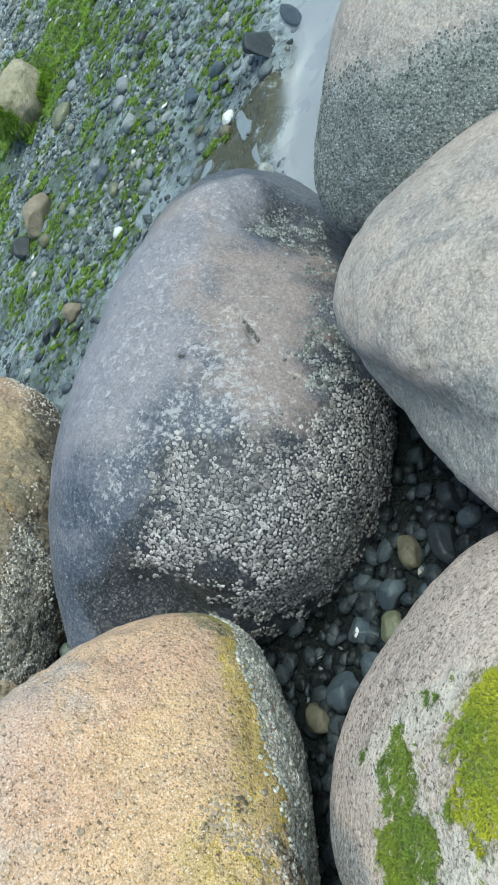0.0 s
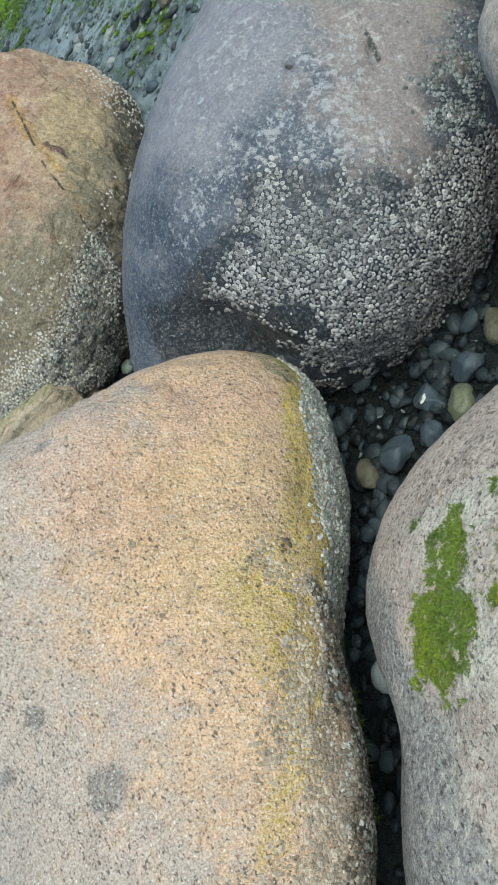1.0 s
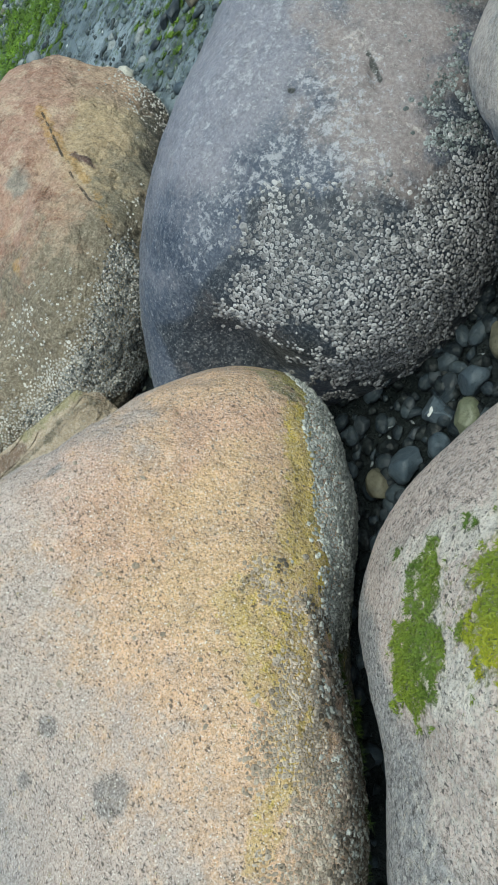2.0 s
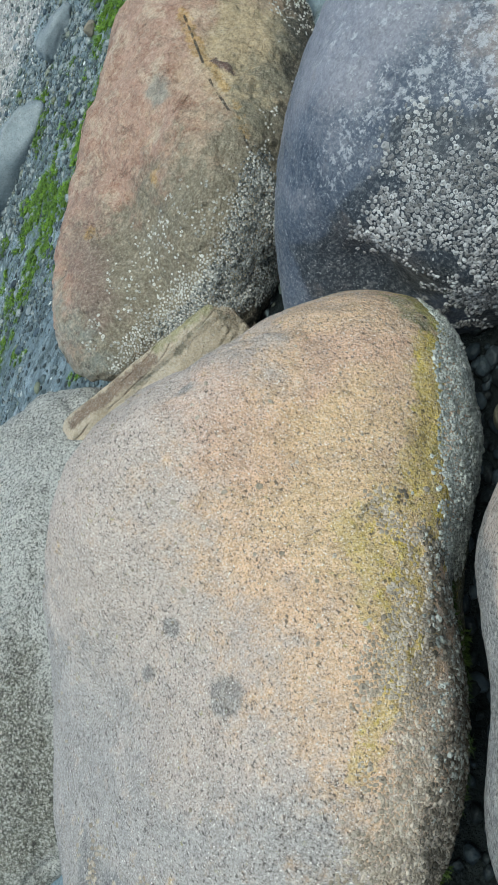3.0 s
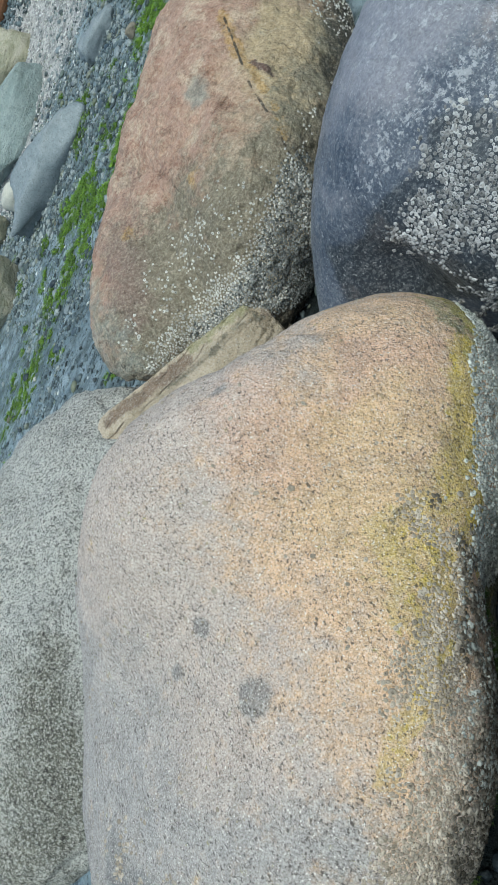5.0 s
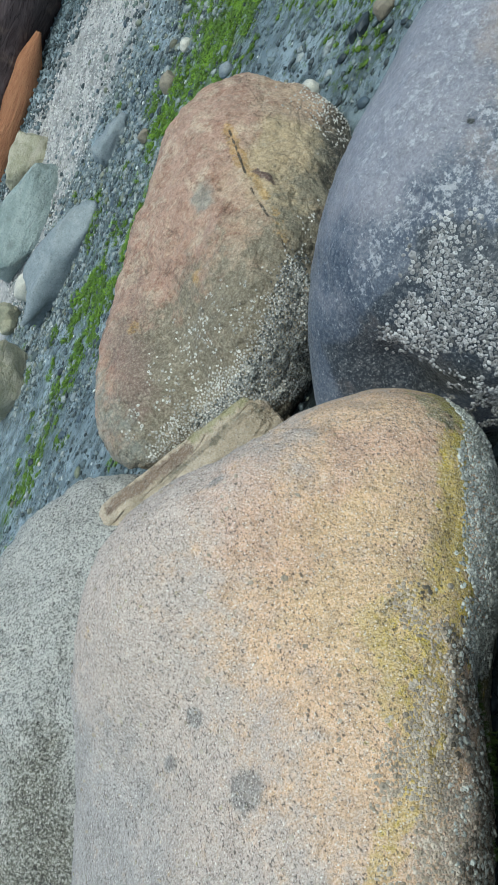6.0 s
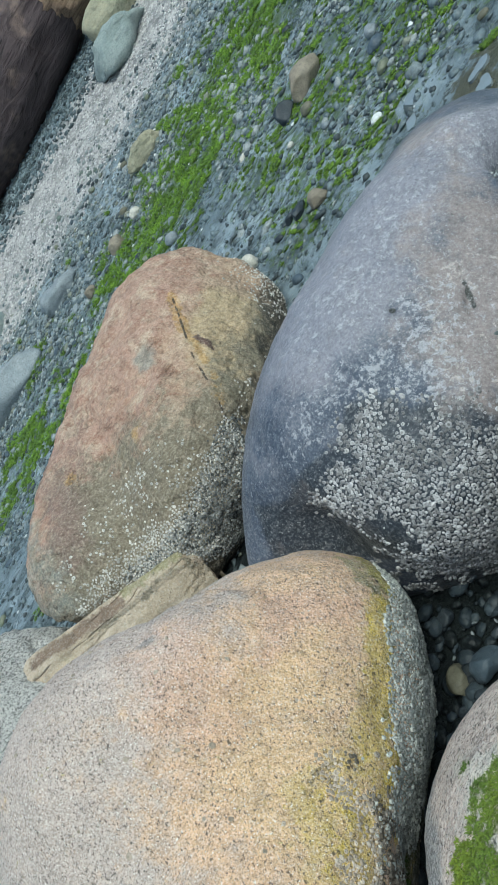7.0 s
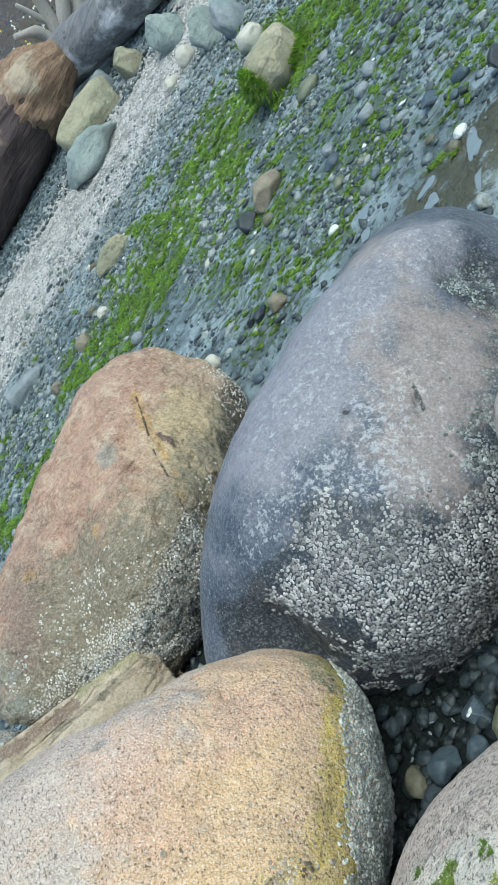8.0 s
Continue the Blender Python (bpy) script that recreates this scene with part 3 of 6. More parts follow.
def puddle(x, y, long, wide, turn, seed):
    """A film of water with a ragged rim, lying on the mud."""
    a = np.arange(40) * 2 * np.pi / 40
    r = 1 + 0.22 * np.sin(2 * a + seed) + 0.14 * np.sin(3 * a + 2 * seed) + 0.06 * np.sin(5 * a + 3 * seed)
    c, s = math.cos(radians(turn)), math.sin(radians(turn))
    px, py = r * np.cos(a) * long / 2, r * np.sin(a) * wide / 2
    xs, ys = x + c * px - s * py, y + s * px + c * py
    z = float(ground_at(x, y)[0]) + 0.005
    rim = np.concatenate([np.stack([xs, ys, np.full(40, z)], -1), [(x, y, z)], np.stack([xs, ys, np.full(40, z - 0.03)], -1)]) - np.array((x, y, z))
    faces = [(40, k, (k + 1) % 40) for k in range(40)] + [(k, 41 + k, 41 + (k + 1) % 40, (k + 1) % 40) for k in range(40)]
    ob = new("water", mesh_of("water", rim, faces, M["puddle"], smooth=False))
    ob.location = (x, y, z)
    tagged(ob, "small puddle on brown silt, sky reflection in its pale colour", "water", kind="structure")


for row in ((0.95, 2.57, 0.20, 0.07, 60, 1.0), (0.85, 2.42, 0.16, 0.03, 55, 2.0), (0.78, 2.68, 0.09, 0.05, 20, 3.0), (0.735, 2.58, 0.10, 0.05, 70, 4.4), (0.62, 3.05, 0.16, 0.05, 50, 5.1), (0.56, 2.93, 0.13, 0.05, 60, 0.4)):
    puddle(*row)

# ---------------------------------------------------------------- the boulders
SWELLS = 22
k_ = np.arange(SWELLS) + 0.5
SWELL_WAYS = np.stack([np.cos(np.pi * (1 + 5 ** 0.5) * k_) * np.sqrt(1 - (1 - 2 * k_ / SWELLS) ** 2),
                       np.sin(np.pi * (1 + 5 ** 0.5) * k_) * np.sqrt(1 - (1 - 2 * k_ / SWELLS) ** 2), 1 - 2 * k_ / SWELLS], -1)
DENSE = ball(7)
MIDDLE = ball(6)


def boulder(name, material, centre, size, turn, swells, label, zones, dense=True, lumps=0.012, seed=0.0, ridges=(), level=None, pitted=0.0):
    """A rounded boulder: an ellipsoid with broad swells and hollows, lumps and fine roughness. zones: functions that give masks of the surface from places.
    ridges: rows of (place, way, length, width, depth) of hollows or cracks."""
    unit, faces = ball(level) if level else DENSE if dense else MIDDLE
    swell = 1.0 + (np.exp(6 * (unit @ SWELL_WAYS.T - 1)) * np.array(swells)).sum(1)
    turned = np.array(Euler([radians(a) for a in turn]).to_matrix())
    p = (unit * swell[:, None] * np.array(size)) @ turned.T
    out = p / np.linalg.norm(p, axis=1)[:, None]
    d = lumps * fields(p, 3.4, seed + 5, 2) + lumps * 0.45 * fields(p, 9.0, seed, 3) + lumps * 0.12 * fields(p, 42.0, seed + 9, 2)
    if pitted:
        d = d - pitted * np.clip(fields(p, 11, seed + 2, 4) - 0.05, 0, 1)
    p = p + out * d[:, None]
    q = p + np.array(centre)
    for place, reach, depth in ridges:
        p = p - out * (depth * np.exp(-(np.linalg.norm(q - np.array(place), axis=1) / reach) ** 2))[:, None]
    q = p + np.array(centre)
    me = fast_mesh(name, p, faces, M[material])
    for key, fn in zones.items():
        put_attribute(me, key, np.clip(fn(q), 0, 1))
    body = new(name, me)
    body.location = centre
    tagged(body, label, "boulder", "boulders in the heap")
    return body, q, faces


def blob(q, place, reach):
    """A soft spot round a place."""
    return np.exp(-(np.linalg.norm((q - np.array(place)) / np.array(reach), axis=1)) ** 2)


def away_from(q, a, b):
    """How far places lie from the line between a and b."""
    a, b = np.array(a), np.array(b)
    t = np.clip(((q - a) @ (b - a)) / ((b - a) @ (b - a)), 0, 1)
    return np.linalg.norm(q - (a + t[:, None] * (b - a)), axis=1)


def along(q, a, b, width):
    """A soft line from a to b."""
    return np.exp(-(away_from(q, a, b) / width) ** 2)


# patches of the boulders' surfaces: a place, the way the patch faces, and its outline in centimetres, across and up
PATCHES = {
    "slate_field": ((-0.09, 1.32, 0.08), (-0.02, -0.99, 0.17), [(-2, 23), (3, 21), (0, 16), (7, 14), (11, 9), (18, 3), (25, -1), (29, -7), (34, -14), (30, -18), (16, -29), (2, -24), (-7, -21), (-16, -19), (-22, -14), (-21, -5), (-13, 4), (-18, 12), (-22, 16), (-13, 20)]),
    "slate_side": ((0.23, 1.37, 0.10), (0.54, -0.75, 0.37), [(2, 7), (6, 3), (7, -2), (3, -7), (-5, -6), (-8, 1), (-6, 5)]),
    "slate_top": ((0.52, 1.71, 0.10), (0.71, -0.56, 0.44), [(-4, 14), (10, 6), (9, -3), (1, -8), (-6, -8), (-10, 4)]),
    "slate_tan": ((0.23, 1.49, 0.21), (0.53, -0.59, 0.61), [(18, 15), (25, 8), (23, -13), (2, -10), (-10, -5), (-22, -11), (-21, -1), (-16, 7), (-2, 10)]),
    "slate_ink": ((-0.19, 1.38, 0.23), (-0.19, -0.77, 0.61), [(-29, 11), (-20, 7), (-8, 9), (1, 9), (8, 12), (15, 7), (17, 2), (25, -3), (26, -7), (12, -2), (-3, -10), (-1, -23), (-13, -16), (-34, -1)]),
    "slate_dust": ((0.01, 1.43, 0.27), (0.22, -0.60, 0.77), [(-21, 19), (-2, 13), (5, 5), (22, 8), (24, 0), (21, -8), (10, -7), (7, -15), (4, -22), (-3, -15), (-5, -7), (-6, 1), (-11, 7), (-18, 9), (-29, 13)]),
    "slate_silver": ((0.22, 1.73, 0.34), (0.35, -0.29, 0.89), [(36, -7), (35, -21), (22, -21), (7, -10), (-7, -7), (-25, -1), (-34, 12), (-30, 23), (-11, 18), (8, 9)]),
    "tan_edge": ((-0.43, 1.03, 0.10), (0.87, -0.36, -0.34), [(31, 0), (18, 4), (11, 7), (-1, 6), (-11, 5), (-15, 3), (-23, 5), (-29, -4), (-20, -18), (2, -22), (21, -14), (31, -8)]),
    "tan_low": ((-0.64, 0.61, 0.21), (0.80, -0.60, -0.03), [(28, 7), (29, -4), (19, -12), (9, -16), (2, -20), (-16, -22), (-34, -14), (-34, 6), (-17, 7), (-8, 5), (-3, 8), (0, 11), (6, 10), (16, 3)]),
    "tan_stain": ((-0.54, 0.92, 0.30), (0.82, -0.31, 0.47), [(35, 9), (48, -2), (38, -17), (27, -22), (-2, -20), (-25, -16), (-37, -8), (-49, -1), (-44, 2), (-18, 12), (-10, 17), (2, 20), (16, 9), (27, 4)]),
    "tan_gold": ((-0.52, 0.80, 0.24), (0.88, -0.41, 0.23), [(1, 10), (9, 2), (23, -4), (39, -5), (36, -10), (10, -8), (-14, -6), (-22, -3), (-34, 7), (-27, 6), (-18, 3), (-9, 7)]),
    "tan_green": ((-0.35, 1.24, 0.15), (0.99, 0.06, 0.10), [(9, 6), (11, -4), (-4, -7), (-7, -1), (-5, 6)]),
    "tan_rose": ((-0.41, 1.12, 0.30), (0.88, -0.24, 0.41), [(4, 8), (6, -1), (4, -10), (-1, -7), (-2, 4), (-9, 8)]),
    "tan_skirt": ((-1.09, 0.53, 0.41), (0.02, -0.43, 0.90), [(-13, 19), (-1, 6), (9, -4), (17, -11), (19, -20), (-38, -10), (-38, 8)]),
    "red_field": ((-0.83, 2.06, 0.24), (0.40, -0.85, 0.34), [(28, 1), (37, 0), (36, -8), (23, -18), (5, -24), (-7, -16), (-24, -4), (-41, 11), (-36, 17), (-19, 11), (-7, 4), (10, 0)]),
    "red_sparse": ((-0.82, 2.13, 0.29), (0.42, -0.79, 0.44), [(0, 16), (15, 4), (25, -4), (33, -7), (33, -14), (1, -30), (-45, 5), (-42, 13), (-19, 10)]),
    "red_olive": ((-0.74, 2.25, 0.24), (0.55, -0.64, 0.55), [(-14, 30), (-5, 17), (8, -5), (54, -15), (68, -12), (46, -25), (6, -28), (-17, -30), (-50, -4), (-58, 20), (-46, 28)]),
    "red_ochre": ((-0.36, 2.51, 0.23), (0.89, -0.38, 0.26), [(24, 12), (28, -6), (23, -17), (-13, -8), (-30, -2), (-25, 7), (-7, 14)]),
    "moss_main": ((-0.2, 0.51, 0.28), (0.07, 0.08, 0.99), [(4, -5), (2, -8), (-2, -11), (-15, -14), (-17, 24), (-7, 22), (-3, 17), (-4, 12), (-1, 9), (0, 6), (3, 6), (3, 1)]),
    "moss_streak": ((-0.33, 0.59, 0.25), (-0.23, 0.2, 0.95), [(-9, 0), (-8, 4), (-2, 3), (3, 5), (9, 3), (8, -6), (0, -5), (-3, -2)]),
    "moss_low": ((-0.25, 0.52, 0.28), (-0.15, 0.18, 0.97), [(-2, -4), (-2, 0), (0, 2), (2, 1), (1, -2)]),
    "lichen_white": ((-0.24, 0.59, 0.25), (-0.08, 0.23, 0.97), [(-1, -5), (-5, 1), (-9, 2), (-13, 5), (-13, 0), (-8, -6), (3, -19), (6, -9), (14, 5), (10, 12), (6, 11), (7, 4)]),
    "grey_low": ((-1.88, 1.15, 0.35), (0.51, -0.67, 0.54), [(22, 16), (27, 9), (6, -10), (-14, -20), (-45, -12), (-41, 5)]),
    "pink_grey": ((0.19, 0.94, 0.23), (-0.69, 0.15, 0.71), [(-26, 4), (-12, 3), (2, 0), (16, 10), (24, -5), (12, -14), (-16, -12)]),
}


def inside(q, key):
    """How far places lie inside a patch, in metres; below 0 outside."""
    place, way, outline = PATCHES[key]
    way = np.array(way) / np.linalg.norm(way)
    across = np.cross((0, 0, 1), way)
    across /= np.linalg.norm(across)
    rel = q - np.array(place)
    u, v, deep = rel @ across, rel @ np.cross(way, across), rel @ way
    near, odd = np.full(len(q), 9.0), np.zeros(len(q), bool)
    corners = np.array(outline, float) / 100
    for (x0, y0), (x1, y1) in zip(corners, np.roll(corners, -1, 0)):
        t = np.clip(((u - x0) * (x1 - x0) + (v - y0) * (y1 - y0)) / ((x1 - x0) ** 2 + (y1 - y0) ** 2), 0, 1)
        near = np.minimum(near, np.hypot(u - x0 - t * (x1 - x0), v - y0 - t * (y1 - y0)))
        odd ^= ((y0 > v) != (y1 > v)) & (u < (x1 - x0) * (v - y0) / (y1 - y0 + 1e-12) + x0)
    return np.where(deep < -0.28, -1.0, np.where(odd, near, -near))


SHAPES = {
    "G": ((0.022, 1.690, 0.138), (0.664, 0.368, 0.283), (37.0, -1.8, 25.7),
          (-0.10, 0.06, -0.06, 0.22, -0.06, -0.13, -0.32, -0.06, 0.15, -0.00, -0.02, -0.11, -0.25, 0.08, 0.18, 0.23, 0.30, -0.04, 0.30, -0.03, 0.03, 0.04)),
    "Y": ((-0.892, 1.066, 0.206), (0.652, 0.500, 0.380), (-26.3, -7.9, 35.2),
          (0.25, 0.04, -0.27, -0.24, 0.02, -0.04, 0.30, -0.07, -0.20, -0.01, -0.16, 0.31, 0.03, -0.19, 0.16, 0.03, 0.30, -0.05, 0.11, 0.29, 0.31, -0.16)),
    "R": ((-0.782, 2.588, 0.196), (0.798, 0.376, 0.324), (28.9, 1.2, 63.8),
          (0.11, -0.30, 0.25, 0.14, 0.13, 0.13, -0.21, -0.05, 0.11, 0.31, -0.08, 0.02, 0.01, 0.20, -0.18, -0.00, 0.04, 0.01, 0.03, -0.02, -0.00, 0.01)),
    "L": ((-1.908, 1.604, 0.290), (0.499, 0.782, 0.273), (-2.7, 33.5, -32.3),
          (0.01, 0.04, -0.00, 0.03, 0.02, 0.01, 0.02, -0.01, 0.04, -0.03, 0.01, 0.02, -0.02, 0.03, -0.00, -0.00, 0.01, -0.01, 0.01, 0.00, -0.00, 0.00)),
    "BR": ((-0.270, 0.517, 0.088), (0.394, 0.382, 0.187), (-0.8, 5.1, 34.4),
          (0.13, -0.20, -0.02, 0.04, -0.05, 0.03, 0.08, -0.03, 0.00, -0.30, 0.13, 0.01, -0.01, 0.00, 0.23, -0.03, 0.00, -0.03, 0.00, 0.04, 0.01, 0.00)),
    "RR": ((0.489, 0.883, 0.105), (0.449, 0.590, 0.166), (-2.5, 10.0, -15.5),
          (0.00, 0.30, -0.02, -0.01, -0.16, 0.00, -0.29, 0.02, 0.01, -0.05, 0.01, 0.07, -0.05, 0.00, -0.10, 0.01, 0.05, 0.03, 0.00, -0.08, 0.00, 0.00)),
    "UR": ((0.862, 1.416, 0.154), (0.342, 0.339, 0.210), (0.5, -11.2, 8.8),
          (-0.00, -0.03, 0.03, -0.00, -0.17, -0.00, 0.00, 0.02, -0.00, 0.08, -0.00, -0.00, -0.02, -0.00, 0.00, 0.00, -0.00, 0.01, -0.00, -0.00, 0.00, -0.00)),
}


# the zones of each boulder's surface, from places q (x, y, z)
def tan_rim(q):
    """The upper rim of the barnacles on the tan boulder: above 0 lies within them."""
    return inside(q, "tan_edge")


TAN = dict(
    # bluish skylight on the left flank put into the colour; greyish lower end
    cool=lambda q: step(-0.92 - q[:, 0] + 0.5 * (0.45 - q[:, 2]), -0.15, 0.25) + 0.8 * step(0.58 - q[:, 1], -0.05, 0.15) * step(q[:, 2], 0.20, 0.32),
    rosy=lambda q: 0.9 * step(inside(q, "tan_rose"), -0.04, 0.02) + 0.9 * blob(q, (-0.575, 1.02, 0.485), (0.10, 0.15, 0.14)),
    orange=lambda q: step(inside(q, "tan_stain") + 0.05 * fields(q, 6, 2, 3), -0.22, 0.13) * step(q[:, 2], -0.06, 0.06),
    sunny=lambda q: 0.8 * blob(q, (-0.52, 0.93, 0.38), (0.12, 0.22, 0.16)) + 0.4 * step(inside(q, "tan_stain"), 0.02, 0.1),
    yellow=lambda q: 0.95 * np.exp(-((tan_rim(q) + 0.014) / 0.027) ** 2) * step(q[:, 1], 0.72, 0.85) + 0.66 * step(inside(q, "tan_gold"), -0.035, 0.03),
    mustard=lambda q: 0.9 * step(inside(q, "tan_gold"), -0.05, 0.02),
    green=lambda q: 0.85 * step(inside(q, "tan_green"), -0.02, 0.02) + 0.5 * np.exp(-((tan_rim(q) - 0.004) / 0.02) ** 2) * step(q[:, 1], 0.75, 0.9) + 0.45 * step(tan_rim(q), 0.03, 0.07) + 0.5 * blob(q, (-0.60, 0.72, 0.15), (0.06, 0.1, 0.08)),
    blot=lambda q: 1.05 * blob(q, (-0.837, 0.808, 0.478), (0.020, 0.020, 0.04)) + 0.85 * blob(q, (-0.93, 0.778, 0.476), (0.026, 0.018, 0.04)) + 1.05 * blob(q, (-0.798, 0.667, 0.42), (0.040, 0.034, 0.05)) + 0.8 * blob(q, (-0.59, 1.12, 0.54), (0.03, 0.02, 0.05)) + 0.6 * blob(q, (-0.93, 1.12, 0.6), (0.04, 0.03, 0.06)) + 0.6 * blob(q, (-0.51, 1.14, 0.47), (0.02, 0.04, 0.05)) + 0.65 * step(inside(q, "tan_skirt") + 0.04 * fields(q, 12, 3, 2), 0.02, 0.08),
    crack=lambda q: 1.1 * along(q, (-0.512, 0.848, 0.293), (-0.488, 0.862, 0.268), 0.012) + 0.8 * along(q, (-0.512, 0.848, 0.293), (-0.545, 0.815, 0.315), 0.010) + 0.5 * blob(q, (-0.47, 0.84, 0.24), (0.03, 0.03, 0.03)),
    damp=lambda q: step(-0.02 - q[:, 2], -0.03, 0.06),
    weed=lambda q: 0.9 * step(0.06 - q[:, 2], -0.04, 0.06) * step(q[:, 0], -0.85, -0.6) + 0.6 * blob(q, (-0.36, 1.20, 0.16), (0.06, 0.05, 0.06)))


SLATE = dict(
    # dark slate bands; the last term paints shadow into the ridge hollow
    inky=lambda q: np.maximum(0.8 * step(inside(q, "slate_ink"), -0.03, 0.02), np.maximum(step(inside(q, "slate_field"), -0.035, 0.0), 0.75 * step(inside(q, "slate_top"), -0.03, 0.01))) + 0.6 * step(inside(q, "slate_side"), -0.03, 0.02) + 0.5 * blob(q, (0.40, 1.50, 0.05), (0.14, 0.14, 0.12)) + 0.9 * along(q, (0.43, 1.785, 0.262), (0.55, 1.785, 0.13), 0.05),
    # grazing sky sheen of the slate's top, painted as a paler colour
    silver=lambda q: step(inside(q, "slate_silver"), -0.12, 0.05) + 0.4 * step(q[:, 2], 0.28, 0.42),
    chalk=lambda q: 0.31 + 0.34 * step(inside(q, "slate_dust") + 0.03 * fields(q, 14, 3, 2), -0.03, 0.03) + 0.22 * step(inside(q, "slate_silver"), -0.04, 0.06) + 0.06 * fields(q, 11, 6, 2) - 0.22 * step(inside(q, "slate_ink"), -0.03, 0.02) * (1 - step(inside(q, "slate_dust"), -0.03, 0.03)),
    tan=lambda q: 0.95 * step(inside(q, "slate_tan") + 0.03 * fields(q, 8, 4, 2), -0.12, 0.07) + 0.75 * blob(q, (0.45, 1.92, 0.34), (0.12, 0.14, 0.1)),
    chalky=lambda q: np.max([w * along(q, a, b, r) for a, b, r, w in (((0.30, 1.66, 0.30), (0.171, 1.552, 0.313), 0.022, 0.40), ((0.171, 1.552, 0.313), (0.126, 1.446, 0.262), 0.030, 0.48), ((0.126, 1.446, 0.262), (0.068, 1.34, 0.21), 0.034, 0.52), ((0.068, 1.34, 0.21), (0.13, 1.32, 0.14), 0.030, 0.46), ((0.24, 1.54, 0.26), (0.23, 1.50, 0.24), 0.045, 0.46), ((0.14, 1.50, 0.29), (0.05, 1.42, 0.27), 0.020, 0.36), ((0.256, 1.589, 0.287), (0.303, 1.527, 0.202), 0.005, 0.85), ((0.165, 1.399, 0.201), (0.165, 1.344, 0.139), 0.006, 0.85), ((0.20, 1.43, 0.21), (0.19, 1.38, 0.16), 0.005, 0.8), ((0.46, 1.88, 0.30), (0.46, 1.85, 0.28), 0.05, 0.42))], axis=0),
    pit_zone=lambda q: 0.7 * along(q, (0.244, 1.542, 0.257), (0.221, 1.508, 0.235), 0.006) + 1.1 * along(q, (0.221, 1.508, 0.235), (0.199, 1.462, 0.22), 0.009) + 1.3 * blob(q, (0.096, 1.526, 0.325), (0.009, 0.009, 0.012)),
    # damp underside and the shaded left recess, both painted near black
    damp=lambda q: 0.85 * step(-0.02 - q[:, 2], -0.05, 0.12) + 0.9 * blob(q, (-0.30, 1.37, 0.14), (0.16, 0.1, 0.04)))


RED = dict(
    red=lambda q: step(q[:, 2], 0.28, 0.50) * 0.85 + 0.35 * blob(q, (-0.28, 2.85, 0.36), (0.2, 0.2, 0.12)) + 0.45 * blob(q, (-0.95, 2.3, 0.48), (0.15, 0.2, 0.1)) + 0.4 * blob(q, (-1.05, 2.2, 0.3), (0.1, 0.1, 0.1)),
    cream=lambda q: 0.5 * step(q[:, 2], 0.26, 0.34),
    rust=lambda q: 0.44 * step(q[:, 2], 0.25, 0.38),
    olive=lambda q: 0.95 * step(inside(q, "red_olive") + 0.06 * fields(q, 4, 2, 3), -0.24, 0.16),
    ochre=lambda q: step(inside(q, "red_ochre") + 0.03 * fields(q, 7, 4, 3), -0.10, 0.08),
    vein=lambda q: 1.1 * along(q, (-0.385, 2.72, 0.435), (-0.412, 2.576, 0.394), 0.026) + 0.9 * along(q, (-0.412, 2.576, 0.394), (-0.43, 2.38, 0.315), 0.024) + 0.8 * along(q, (-0.446, 2.32, 0.29), (-0.48, 2.24, 0.25), 0.03) + 0.8 * blob(q, (-0.717, 2.264, 0.41), (0.035, 0.05, 0.05)) + 0.8 * blob(q, (-0.993, 2.337, 0.491), (0.03, 0.05, 0.05)),
    maroon=lambda q: 0.95 * blob(q, (-1.10, 2.12, 0.43), (0.075, 0.16, 0.10)) + 0.6 * blob(q, (-1.02, 2.30, 0.49), (0.08, 0.14, 0.08)) + 0.5 * along(q, (-0.75, 2.75, 0.48), (-1.05, 2.35, 0.46), 0.10),
    plum=lambda q: 1.1 * along(q, (-0.40, 2.50, 0.345), (-0.392, 2.45, 0.30), 0.024) + 0.7 * blob(q, (-0.40, 2.68, 0.43), (0.02, 0.03, 0.03)),
    grey=lambda q: 1.1 * blob(q, (-0.564, 2.509, 0.46), (0.05, 0.075, 0.06)) + 0.6 * step(-1.14 - q[:, 0] + 0.03 * fields(q, 9, 2, 3), -0.05, 0.06),
    crack=lambda q: np.max([1 - away_from(q, a, b) / 0.022 for a, b in (((-0.385, 2.70, 0.43), (-0.413, 2.578, 0.393)), ((-0.413, 2.578, 0.393), (-0.447, 2.42, 0.35)), ((-0.447, 2.42, 0.35), (-0.459, 2.296, 0.305)), ((-0.459, 2.296, 0.305), (-0.49, 2.215, 0.247)), ((-0.49, 2.215, 0.247), (-0.515, 2.175, 0.205)))], axis=0),
    # damp foot plus the shade beside the slate boulder, painted near black
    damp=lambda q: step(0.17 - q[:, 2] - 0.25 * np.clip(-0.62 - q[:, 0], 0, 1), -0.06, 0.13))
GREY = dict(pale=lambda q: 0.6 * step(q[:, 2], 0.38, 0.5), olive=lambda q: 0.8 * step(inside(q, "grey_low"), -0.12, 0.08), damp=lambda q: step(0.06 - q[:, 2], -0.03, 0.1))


def moss_spots(q):
    ragged = 0.016 * fields(q, 22, 3, 3) + 0.026 * fields(q, 60, 5, 2)
    return np.max([w * step(inside(q, key) + ragged, -0.024, 0.012) for key, w in (("moss_main", 1.1), ("moss_streak", 0.95), ("moss_low", 0.85))] + [0.8 * step(fields(q, 24, 7, 3), 0.12, 0.24) * step(inside(q, "lichen_white"), -0.03, 0.03)], axis=0)


